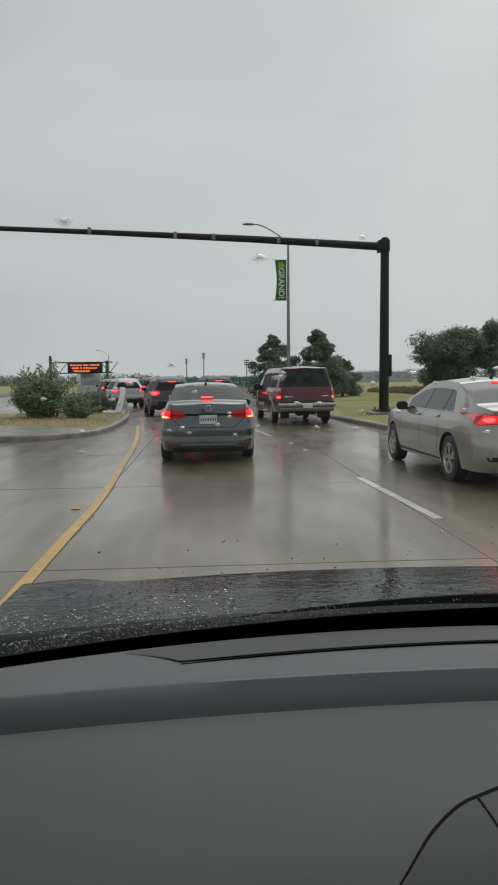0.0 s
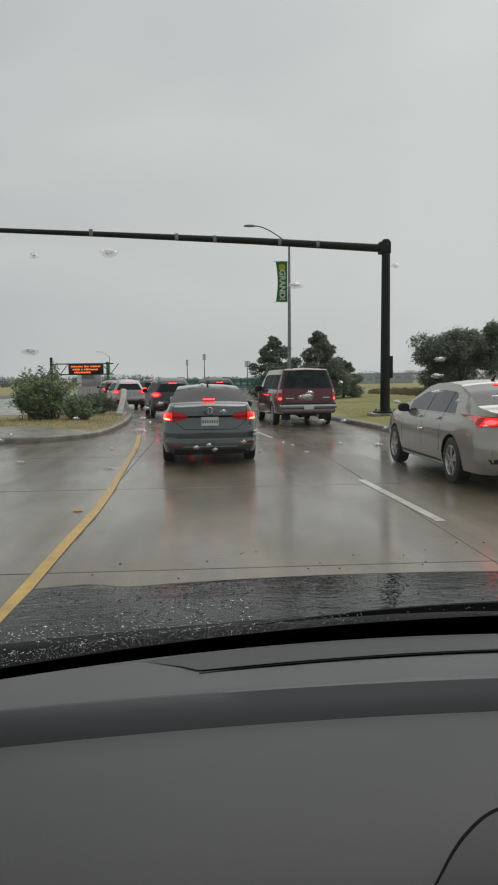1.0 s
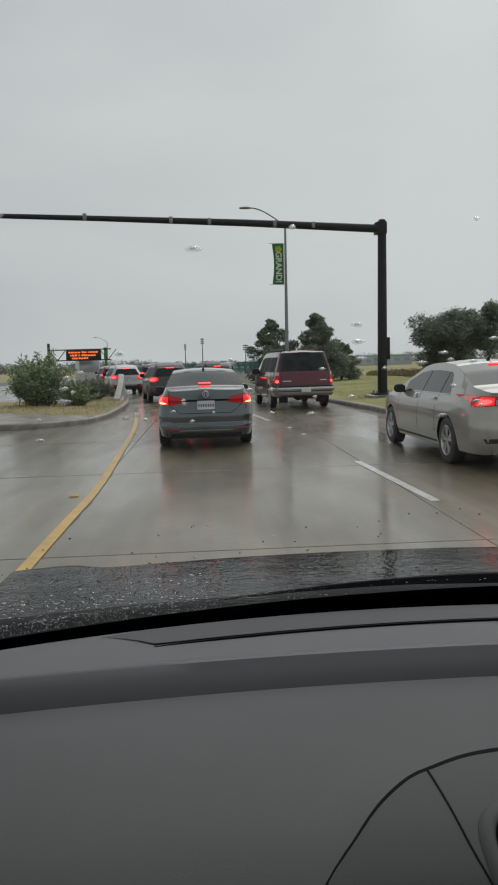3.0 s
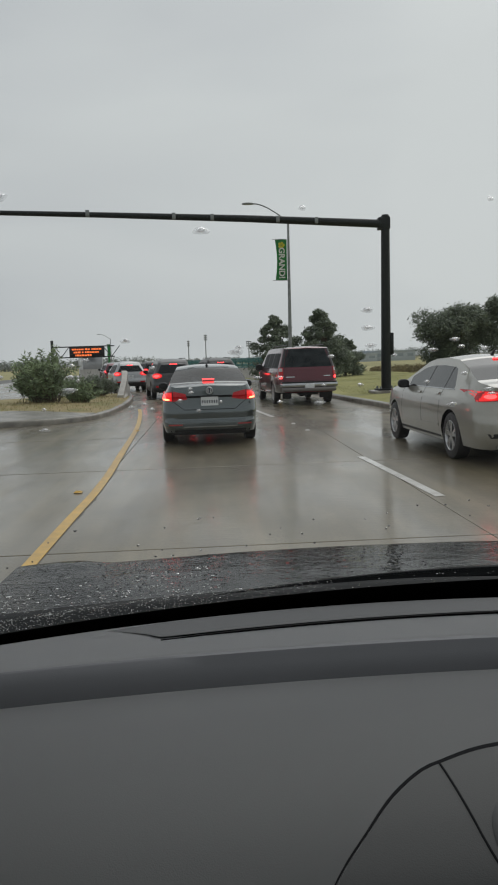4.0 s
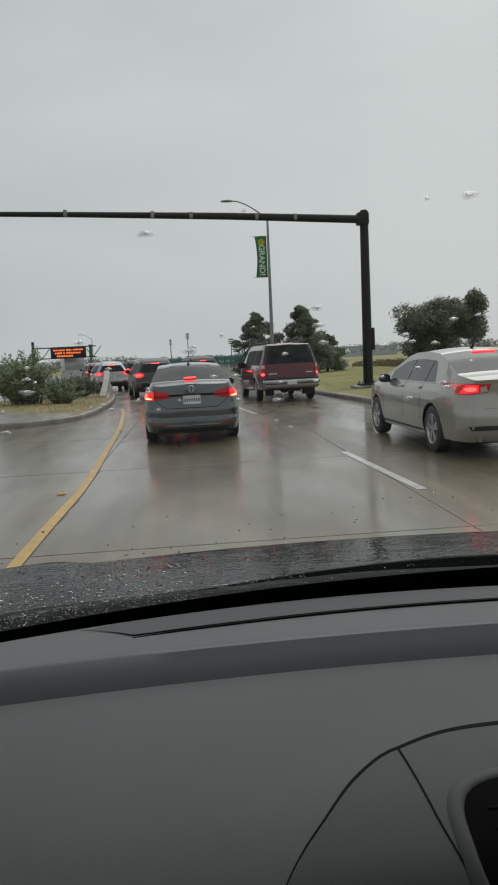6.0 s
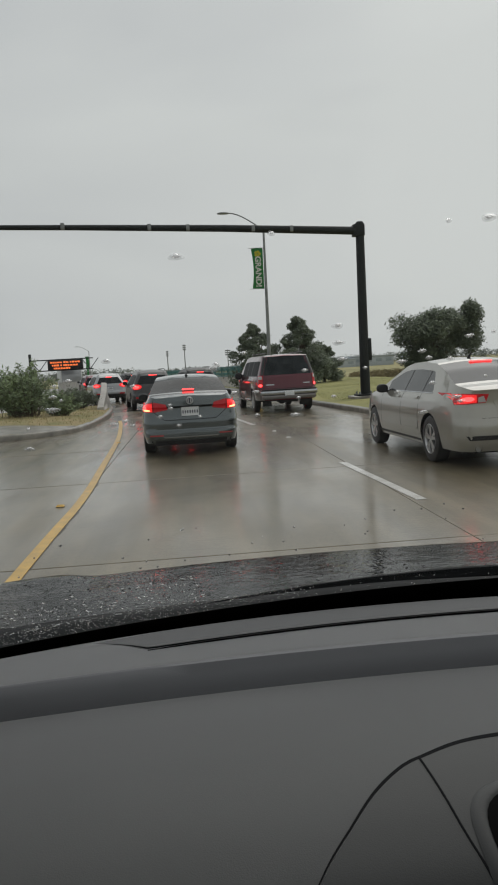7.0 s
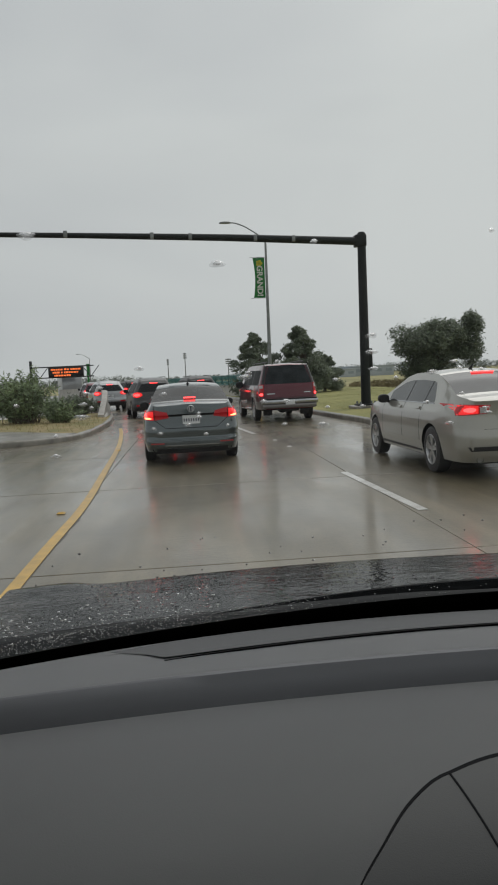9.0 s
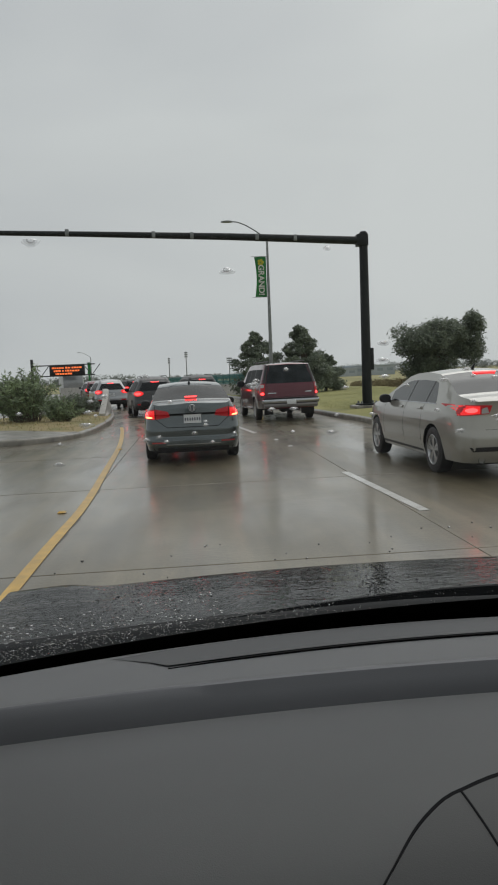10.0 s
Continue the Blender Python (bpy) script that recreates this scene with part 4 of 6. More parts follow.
KERB_R = [(5.35, -12, 0), (5.3, 0, 0), (5.2, 12, 0), (5.05, 20, 0), (4.65, 25.5, 0), (4.1, 34, 0), (3.6, 44, 0), (1.6, 62, 0), (-3.0, 86, 0), (-11, 118, 0)]
kerb_path = smooth_path(KERB_R, 0.8)
KERB_PROFILE = [(0, -0.05), (0, 0.10), (0.02, 0.14), (0.05, 0.155), (0.16, 0.155), (0.165, -0.05)]
solo("kerb", ribbon(bmesh.new(), kerb_path, KERB_PROFILE), M["kerb"], Matrix(), "wet grey concrete kerb along the grass verge", "kerb", kind="structure")

bm = bmesh.new()
rows = []
for p in kerb_path:
    rows.append([(p.x + 0.16 + d, p.y, 0.135 + min(d, 30) * 0.012 + 0.05 * noise.noise((d * 0.3, p.y * 0.3, 0))) for d in (0, 0.6, 1.5, 3, 6, 9, 11.5)] + [(p.x + 15.0, p.y, -0.2)])
grid(bm, rows)
solo("verge", bm, M["verge"], Matrix(), "yellow-green wet grass verge beside the kerb", "grass", kind="structure")

MEDIAN = [(-16.0, 17.6, 0), (-9.0, 18.2, 0), (-5.2, 18.75, 0), (-3.9, 19.35, 0), (-3.15, 20.7, 0), (-2.92, 23.5, 0), (-3.0, 28.0, 0), (-3.5, 33.5, 0), (-5.0, 44, 0), (-8.0, 60, 0), (-15.0, 88, 0)]
med_path = smooth_path(MEDIAN, 0.35)
solo("median_kerb", ribbon(bmesh.new(), med_path, [(-a, u) for a, u in KERB_PROFILE]), M["kerb"], Matrix(), "wet concrete kerb rounding the median nose", "kerb", kind="structure")
bm = bmesh.new()
rows = []
for p in med_path:
    if p.y < 34.5:
        d = Vector((-9.5, 29.0, 0)) - p
        rows.append([tuple(p + d.normalized() * 0.14 + d * f * 0.97 + Vector((0, 0, 0.145 + 0.10 * min(1, f * 5) + 0.04 * noise.noise(p * 0.8 + d * f)))) for f in (0, 0.07, 0.14, 0.25, 0.4, 0.6, 0.8, 1)])
grid(bm, rows)
solo("median_grass", bm, M["soil"], Matrix(), "patchy brown and green grass on the median", "grass", kind="structure")
bm = bmesh.new()
rows = []
for p in med_path:
    if p.y < 20.9:
        d = (Vector((-9.5, 29.0, 0)) - p).normalized() if p.x > -9 else Vector((0, 1, 0))
        f = min(1, max(0, (p.y - 18.6) / 2.2))
        w = lerp(2.1, 0.2, f * f * (3 - 2 * f))
        rows.append([tuple(p + d * a + Vector((0, 0, z))) for a, z in ((0.15, 0.05), (0.15, 0.158), (w * 0.5, 0.158 + 0.037 * w), (w, 0.158 + 0.075 * w), (w, 0.05))])
grid(bm, rows)
solo("median_apron", bm, M["kerb"], Matrix(), "wet concrete apron along the median nose", "pavement", kind="structure")


def blades(name, spots, size, material, label):
    verts, faces = [], []
    for x, y, z in spots:
        a, h = random.uniform(0, 6.28), random.uniform(0.5, 1.2) * size
        lx, ly = random.gauss(0, 0.35) * h, random.gauss(0, 0.35) * h
        w = size * 0.11
        i = len(verts)
        verts += [(x - w * math.cos(a), y - w * math.sin(a), z), (x + w * math.cos(a), y + w * math.sin(a), z), (x + lx, y + ly, z + h)]
        faces.append((i, i + 1, i + 2))
    me = bpy.data.meshes.new(name)
    me.from_pydata(verts, [], faces)
    me.materials.append(material)
    return tagged(new(name, me), label, "grass", kind="stuff")


def verge_x(y):
    return float(np.interp(y, [p.y for p in kerb_path], [p.x for p in kerb_path]))


spots = []
for _ in range(26000):
    y = random.uniform(9, 62)
    d = random.uniform(0.15, 1) ** 1.5 * 11
    spots.append((verge_x(y) + 0.16 + d, y, 0.12 + min(d, 30) * 0.012))
blades("verge_grass", spots, 0.06, M["blade"], "short wet yellow-green grass on the verge")
spots = []
for _ in range(12000):
    p = random.choice(med_path)
    if p.y > 33:
        continue
    d = Vector((-9.5, 29.0, 0)) - p
    f = random.uniform(0.09 if p.y < 20.5 else 0.01, 0.6)
    q = p + d.normalized() * 0.2 + d * f
    spots.append((q.x + random.uniform(-0.2, 0.2), q.y, 0.16 + 0.1 * min(1, f * 5)))
blades("median_turf", spots, 0.075, M["dryblade"], "short dry brown grass on the median")


# ---- road paint ----
def stripe(name, pts, width, material, label):
    path = smooth_path([(x, y, 0.0) for x, y in pts], 0.4) if len(pts) > 2 else [Vector((x, y, 0)) for x, y in pts]
    return solo(name, ribbon(bmesh.new(), path, [(-width / 2, 0.001), (-width / 2, 0.0055), (width / 2, 0.0055), (width / 2, 0.001)]), material, Matrix(), label, "road marking", kind="structure")


stripe("edge_line", [(-1.44, -8), (-1.44, 5.4), (-1.42, 9), (-1.53, 12.2), (-1.76, 17.5), (-2.1, 22.0), (-2.35, 24.5)], 0.108, M["yellow"], "worn yellow edge line on wet concrete")
bm = bmesh.new()
rows = []
for p in smooth_path([(x + 0.056, y, 0.002) for x, y in ((-1.44, -8), (-1.44, 5.4), (-1.42, 9), (-1.53, 12.2), (-1.76, 17.5), (-2.1, 22.0))], 0.07):
    w = 0.008 + 0.055 * abs(noise.noise((0, p.y * 1.3, 3))) * (0.3 + 1.6 * abs(noise.noise((5, p.y * 8, 1))))
    rows.append([p, p + Vector((w * 0.5, 0, 0.001)), p + Vector((w, 0, 0))])
grid(bm, rows)
solo("edge_gap", bm, M["joint"], Matrix(), "ragged dark dirt along the yellow edge line", "road marking", kind="structure")
stripe("turn_lane_line", [(-5.2, 8.0), (-4.65, 11.5), (-4.45, 13.6), (-4.6, 15.4), (-5.3, 16.6), (-6.5, 17.1)], 0.13, M["yellow"], "worn yellow curved line on wet concrete")
for y0 in (-4.5, 7.55, 19.2, 31.0):
    x0 = 2.38 if y0 < 10 else (1.62 if y0 < 25 else 0.5)
    x1 = 2.22 if y0 < 10 else (1.30 if y0 < 25 else -0.2)
    stripe("lane_dash", [(x0, y0), (x1, y0 + 3.3)], 0.11, M["white"], "white lane dash on wet concrete")


def reflector(x, y, key):
    bm = bmesh.new()
    v = box(bm, -0.05, 0.05, -0.05, 0.05, 0.0, 0.018, 0.004)
    for w in bm.verts:
        if w.co.z > 0.01:
            w.co.x *= 0.7
            w.co.y *= 0.6
    solo("road_stud", bm, M[key], Matrix.Translation((x, y, 0.004)), "raised pavement stud beside the lane line", "road stud", "road studs")


for x, y, k in ((-1.62, 8.7, "yellow"), (-1.66, 16.5, "yellow"), (2.0, 15.2, "white"), (2.32, 4.5, "white"), (1.9, 16.9, "white")):
    reflector(x, y, k)


# ---- mast arm, street lamp with banner, signs ----
def mast_arm():
    t = thing("mast_arm", pose(6.48, 26.7, 0.28), "black steel mast arm and pole over the wet road", "signal mast")
    bm = bmesh.new()
    tube(bm, [(0, 0, -0.03), (0.015, 0, 3.1), (0.03, 0, 6.19)], [0.182, 0.166, 0.15], 24)
    pole = part("pole", bm, M["pole"], t)
    bm = bmesh.new()
    tube(bm, [(0.03, 0, 6.16), (0.03, 0, 6.24)], [0.165, 0.11], 16)
    part("cap", bm, M["pole"], pole)
    bm = bmesh.new()
    box(bm, 0.13, 0.27, -0.12, 0.12, 1.25, 2.05, 0.02)
    part("control_box", bm, M["pole"], pole)
    bm = bmesh.new()
    box(bm, -0.36, 0.36, -0.36, 0.36, -0.03, 0.03, 0.01)
    base = part("base_plate", bm, M["pole"], t)
    for sx in (-0.27, 0.27):
        for sy in (-0.27, 0.27):
            bm = bmesh.new()
            bmesh.ops.create_cone(bm, cap_ends=True, segments=6, radius1=0.045, radius2=0.035, depth=0.1, matrix=Matrix.Translation((sx, sy, 0.07)))
            part("bolt", bm, M["galv"], base)
    bm = bmesh.new()
    d = Vector((-12.4, -2.5, 0)) / 12.65
    a0 = Vector((0, 0, 5.92))
    tube(bm, [a0, a0 + d * 5 + Vector((0, 0, 0.10)), a0 + d * 10 + Vector((0, 0, 0.14)), a0 + d * 17 + Vector((0, 0, 0.16))], [0.145, 0.118, 0.088, 0.06], 14)
    arm = part("arm", bm, M["pole"], t)
    bm = bmesh.new()
    box(bm, -0.24, 0.18, -0.17, 0.17, 5.72, 6.14, 0.03)
    part("collar", bm, M["pole"], t)
    for s in (2.6, 4.0, 6.3, 7.6, 10.4):
        bm = bmesh.new()
        p = a0 + d * s + Vector((0, 0, 0.02 * s * 0.6))
        box(bm, p.x - 0.06, p.x + 0.06, p.y - 0.16, p.y - 0.06, p.z - 0.07, p.z + 0.14, 0.015)
        part("clamp", bm, M["galv"], arm, "grey steel clamp")
    return t


mast_arm()
bm = bmesh.new()
box(bm, -0.55, 0.55, -0.55, 0.55, 0.0, 0.27, 0.03)
solo("pole_footing", bm, M["kerb"], pose(6.48, 26.7, -0.02), "concrete footing under the mast pole", "footing")


def street_lamp(m, with_text, label):
    t = thing("street_lamp", m, label, "street lamp", "street lamps with banners")
    bm = bmesh.new()
    tube(bm, [(0, 0, 0), (0, 0, 0.5), (0, 0, 9.3)], [0.13, 0.12, 0.06], 12)
    pole = part("pole", bm, M["galv"], t)
    bm = bmesh.new()
    box(bm, -0.2, 0.2, -0.2, 0.2, 0, 0.05, 0.01)
    part("base_plate", bm, M["galv"], pole)
    bm = bmesh.new()
    tube(bm, smooth_path([(0, 0, 9.2), (-0.5, 0, 9.55), (-1.2, 0, 9.98), (-1.7, 0, 10.17), (-2.0, 0, 10.2)], 0.2), 0.035, 8)
    arm = part("arm", bm, M["galv"], t)
    bm = bmesh.new()
    bmesh.ops.create_icosphere(bm, subdivisions=3, radius=1.0, matrix=Matrix.Translation((-2.28, 0, 10.2)) @ Matrix.Diagonal((0.36, 0.15, 0.085, 1)))
    for v in bm.verts:
        v.co.z = max(v.co.z, 10.16)
    part("lamp_head", bm, M["galv"], arm, "unlit cobra lamp head")
    for z in (8.2, 5.88):
        bm = bmesh.new()
        tube(bm, [(0, 0, z), (-0.95, 0, z)], 0.014, 6)
        part("banner_rod", bm, M["galv"], pole)
    bm = bmesh.new()
    rows = []
    for v in np.linspace(0, 1, 14):
        s = 0.10 * math.sin(v * math.pi)
        rows.append([(-0.10 - u * (0.68 - s) , 0.05 * math.sin(u * 4 + v * 3), lerp(5.90, 8.18, v)) for u in np.linspace(0, 1, 8)])
    vs = grid(bm, rows)
    bmesh.ops.solidify(bm, geom=bm.faces, thickness=0.006)
    ban = part("banner", bm, M["banner"], t, "green vinyl banner with white lettering" if with_text else "plain green vinyl banner")
    if with_text:
        words("GRAND!", 0.46, M["print_white"], ban, Matrix.Translation((-0.42, -0.075, 6.85)) @ Matrix.Rotation(math.pi / 2, 4, "X") @ Matrix.Rotation(-math.pi / 2, 4, "Z"))
        bm = bmesh.new()
        for k in range(5):
            a = 2 * math.pi * k / 5
            bmesh.ops.create_circle(bm, cap_ends=True, segments=10, radius=0.085, matrix=Matrix.Translation((-0.42 + 0.11 * math.cos(a), -0.07, 7.86 + 0.11 * math.sin(a))) @ Matrix.Rotation(math.pi / 2, 4, "X"))
        part("emblem", bm, M["banner_yellow"], ban, "yellow flower-like printed shape", smooth=False)
    return t


street_lamp(pose(4.8, 43, 0.14, 0, 0.4, 0), True, "galvanised street lamp with green banner beside the road")
street_lamp(pose(-19.4, 150, -2.6), False, "far street lamp with a green banner by the bridge")
street_lamp(pose(-30, 230, -4.0), False, "far street lamp with a green banner by the bridge")


def post_sign(m, key, label, lines):
    t = thing("road_sign", m, label, "sign")
    bm = bmesh.new()
    tube(bm, [(0, 0, -0.3), (0, 0, 2.9 if lines else 1.5)], 0.03, 8)
    part("post", bm, M["galv"] if lines else M["sign_yellow"], t)
    bm = bmesh.new()
    if lines:
        box(bm, -0.23, 0.23, -0.045, -0.033, 2.25, 2.88, 0.003)
        face = part("panel", bm, M["print_white"], t, "white sign panel with red lettering")
        for k, (txt, sz) in enumerate(lines):
            words(txt, sz, M["sign_red"], face, Matrix.Translation((0, -0.05, 2.78 - k * 0.115)) @ Matrix.Rotation(math.pi / 2, 4, "X"))
    else:
        box(bm, -0.14, 0.14, -0.045, -0.03, 0.95, 1.45, 0.01)
        box(bm, -0.22, 0.12, -0.06, -0.045, 1.25, 1.6, 0.01)
        part("panel", bm, M["sign_yellow"], t, "yellow object marker panel")
    return t


post_sign(pose(7.6, 7.5, 0.30), "w", "white no-parking sign with red lettering on a steel post", [("NO", 0.1), ("PARKING", 0.1), ("STOPPING", 0.085), ("STANDING", 0.085), ("ANYTIME", 0.085)])
post_sign(pose(4.05, 42.2, 0.14), "y", "yellow object marker on a post by the parapet", [])


# ---- bridge parapets, lattice fence, gantry ----
def parapet(name, path, label, ramp_len=4.0, h=0.95):
    t = thing(name, Matrix(), label, "parapet", "bridge parapets")
    path = smooth_path(path, 0.5)
    bm = bmesh.new()
    rows, run = [], 0.0
    for i, p in enumerate(path):
        if i:
            run += (p - path[i - 1]).length
        d = (path[min(i + 1, len(path) - 1)] - path[max(i - 1, 0)]).normalized()
        r = Vector((d.y, -d.x, 0))
        hh = lerp(0.18, h, min(1, run / ramp_len))
        rows.append([p + r * a + Vector((0, 0, u * hh)) for a, u in ((-0.22, 0), (-0.20, 0.3), (-0.13, 0.45), (-0.12, 1), (0.12, 1), (0.13, 0.45), (0.20, 0.3), (0.22, 0))])
    vs = grid(bm, rows, close=True)
    bm.faces.new(vs[0])
    bm.faces.new(vs[-1])
    wall = part("wall", bm, M["barrier"], t)
    return t, path


pl, pl_path = parapet("bridge_parapet", [(-3.55, 29.5, 0.1), (-3.95, 35, 0.1), (-5.3, 45, 0.1), (-8.4, 62, 0.1), (-15, 88, 0.0)], "pale concrete bridge parapet with a sloped end by the median", 5.0, 1.05)
pr, pr_path = parapet("bridge_parapet", [(4.6, 43.5, 0.12), (4.1, 50, 0.1), (2.4, 62, 0.1), (-2.2, 86, 0.1), (-10, 118, 0.0)], "pale concrete bridge parapet with a sloped end by the verge", 5.0, 0.8)


def lattice(parent, path):
    bm = bmesh.new()
    for i in range(0, len(path) - 4, 4):
        a, b = path[i], path[i + 4]
        for p in (a, b):
            tube(bm, [p + Vector((0, 0, 0.75)), p + Vector((0, 0, 1.6))], 0.055, 6)
        for z in (0.85, 1.55):
            tube(bm, [a + Vector((0, 0, z)), b + Vector((0, 0, z))], 0.05, 6)
        n = 5
        for k in range(n):
            p, q = a.lerp(b, k / n), a.lerp(b, (k + 1) / n)
            tube(bm, [p + Vector((0, 0, 0.86)), q + Vector((0, 0, 1.54))], 0.034, 5)
            tube(bm, [p + Vector((0, 0, 1.54)), q + Vector((0, 0, 0.86))], 0.034, 5)
    tagged(part("lattice_rail", bm, M["teal"], parent, "teal lattice railing"), kind="stuff")


lattice(pr, pr_path[14:90])


def gantry():
    t = thing("sign_gantry", pose(-17.6, 85, -0.3), "dark steel gantry with an amber message board", "sign gantry")
    bm = bmesh.new()
    tube(bm, [(0, 0, 0), (0, 0, 4.7)], 0.16, 10)
    part("post", bm, M["truss"], t)
    bm = bmesh.new()
    for z in (2.75, 3.95):
        tube(bm, [(0, 0, z), (7.0, 0, z)], 0.07, 6)
    for k in range(8):
        tube(bm, [(k * 0.95, 0, 2.75 if k % 2 else 3.95), (k * 0.95 + 0.95, 0, 3.95 if k % 2 else 2.75)], 0.045, 6)
    part("truss", bm, M["truss"], t)
    bm = bmesh.new()
    box(bm, 2.0, 5.9, -0.55, -0.1, 2.8, 4.0, 0.03)
    b = part("message_board", bm, M["black"], t)
    bm = bmesh.new()
    for r, (n, z) in enumerate(((11, 3.64), (10, 3.30), (7, 2.97))):
        x = 2.3 + 0.18 * r
        for k in range(n):
            w = random.uniform(0.12, 0.30)
            box(bm, x, x + w, -0.575, -0.56, z - 0.10, z + 0.11 * random.uniform(0.5, 1))
            x += w + random.choice((0.05, 0.05, 0.16))
    tagged(part("message_bars", bm, M["led"], b, "glowing amber message bars", smooth=False), kind="stuff")


gantry()


def box_truck(m):
    t = thing("box_truck", m, "white box truck waiting far ahead on the bridge", "truck")
    bm = bmesh.new()
    box(bm, -1.2, 1.2, 0, 6, 0.9, 3.1, 0.04)
    part("box_body", bm, M["whitewall"], t)
    bm = bmesh.new()
    box(bm, -1.12, 1.12, -0.015, 0.0, 1.0, 3.0, 0.004)
    part("rear_door", bm, M["silver_paint"], t)
    bm = bmesh.new()
    box(bm, -1.0, 1.0, 6.1, 8.0, 0.5, 2.3, 0.15)
    part("cab", bm, M["whitewall"], t)
    bm = bmesh.new()
    box(bm, -1.1, 1.1, 0.05, 6.0, 0.6, 0.9, 0.03)
    part("chassis", bm, M["under"], t)
    for s in (-1, 1):
        for y in (1.2, 6.9):
            bm = bmesh.new()
            bmesh.ops.create_cone(bm, cap_ends=True, segments=20, radius1=0.45, radius2=0.45, depth=0.3, matrix=Matrix.Translation((s * 0.95, y, 0.45)) @ Matrix.Rotation(math.pi / 2, 4, "Y"))
            part("wheel", bm, M["tyre"], t)


box_truck(pose(-13.6, 88, -0.45, 0, 0, 14))


# ---- far things ----
def light_mast(x, y, h, wide):
    t = thing("floodlight_mast", pose(x, y, -0.1), "far grey floodlight mast in the haze", "floodlight", "floodlight masts")
    bm = bmesh.new()
    tube(bm, [(0, 0, 0), (0, 0, h)], [0.18, 0.10], 8)
    part("pole", bm, M["galv"], t)
    bm = bmesh.new()
    for r in range(3):
        box(bm, -wide, wide, -0.1, 0.1, h - 0.5 - r * 0.6, h - 0.15 - r * 0.6, 0.02)
    part("lamp_bank", bm, M["galv"], t)


light_mast(-5.6, 220, 8.0, 0.35)
light_mast(-0.5, 220, 9.6, 0.5)
light_mast(12.3, 220, 7.4, 0.8)
light_mast(17.5, 260, 6.0, 0.3)


def far_building(m, w, d, h, label):
    t = thing("far_building", m, label, "building", "far buildings")
    bm = bmesh.new()
    box(bm, 0, w, 0, d, 0, h, 0.05)
    part("wall", bm, M["bldg"], t)
    bm = bmesh.new()
    box(bm, -0.3, w + 0.3, -0.3, d + 0.3, h, h + 0.35, 0.05)
    part("roof", bm, M["bldg"], t)
    n = max(3, int(w / 3))
    for k in range(n):
        bm = bmesh.new()
        box(bm, (k + 0.2) * w / n, (k + 0.8) * w / n, -0.06, 0.05, h * 0.45, h * 0.78)
        part("window", bm, M["bldg_glass"], t)


far_building(pose(40, 225, -0.1), 12, 12, 2.3, "low flat-roofed building beyond the field, coloured pale for haze")
far_building(pose(50, 232, -0.1), 16, 12, 3.0, "flat-roofed building beyond the field, coloured pale for haze")
far_building(pose(70, 228, -0.1), 9, 9, 3.6, "flat-roofed building beyond the field, coloured pale for haze")


def leaf_cloud(clumps, per, size, shape=0.42):
    """Small bent leaves scattered over lumpy clumps (x, y, z, rx, ry, rz)."""
    verts, faces = [], []
    for cx, cy, cz, rx, ry, rz in clumps:
        for _ in range(per):
            v = Vector((random.gauss(0, 1), random.gauss(0, 1), random.gauss(0, 1))).normalized()
            r = random.uniform(0.25, 1.0) ** 0.45 * (1 + 0.32 * noise.noise(v * 2.3 + Vector((cx, cy, cz))) + 0.12 * random.gauss(0, 1))
            c = Vector((cx + v.x * rx * r, cy + v.y * ry * r, cz + v.z * rz * r))
            a = Vector((random.gauss(0, 1), random.gauss(0, 1), random.gauss(0, 1))).normalized()
            b = a.orthogonal().normalized()
            s = size * random.uniform(0.6, 1.4)
            i = len(verts)
            verts += [c - a * s, c + b * s * shape, c + a * s, c - b * s * shape]
            faces.append((i, i + 1, i + 2, i + 3))
    return verts, faces


def tree(m, label, trunk_h, trunk_r, clumps, per, size, key="leaf", category="tree", group=""):
    name = "tree" if category == "tree" else "shrub"
    t = thing(name, m, label, category, group)
    bm = bmesh.new()
    top = Vector((0, 0, trunk_h))
    tube(bm, [(0, 0, -0.1), (0.02, 0, trunk_h * 0.5), top], [trunk_r * 1.3, trunk_r, trunk_r * 0.7], 8)
    for c in clumps[::3]:
        e = Vector(c[:3])
        q = Vector((0, 0, min(trunk_h * 0.8, max(0.1, e.z * 0.5))))
        tube(bm, [q, q.lerp(e, 0.5) + Vector((0, 0, 0.15)), e], [trunk_r * 0.5, trunk_r * 0.3, trunk_r * 0.1], 6)
    part("trunk", bm, M["bark"], t)
    v, f = leaf_cloud(clumps, per, size)
    me = bpy.data.meshes.new("crown")
    me.from_pydata(v, [], f)
    me.materials.append(M[key])
    ob = new("crown", me)
    ob.parent = t
    return t


def cedar_clumps(h, w, n, lean=0.0):
    """Many small uneven clumps filling a lumpy spire."""
    out = []
    for k in range(n):
        f = ((k + random.random()) / n) ** 1.15
        reach = w * min(1.0, 0.72 + f * 1.4) * (1 - 0.93 * f ** 1.5) * random.uniform(0.72, 1.12)
        a, rr = random.uniform(0, 6.28), random.uniform(0.25, 1.0) ** 0.6
        r = lerp(0.56, 0.24, f) * random.uniform(0.7, 1.3)
        out.append((reach * rr * math.cos(a) + lean * f, reach * rr * math.sin(a), lerp(0.3, h - 0.2, f), r, r, r * random.uniform(0.6, 0.9)))
    return out


tree(pose(5.0, 51, 0.2), "dark green bushy cedar behind the street lamp", 2.9, 0.14, cedar_clumps(4.35, 2.7, 88, -0.3), 250, 0.085, group="cedars by the road")
tree(pose(8.0, 50, 0.2), "taller dark green cedar with a pointed top", 3.2, 0.14, cedar_clumps(4.6, 2.5, 88, -0.45), 250, 0.085, group="cedars by the road")
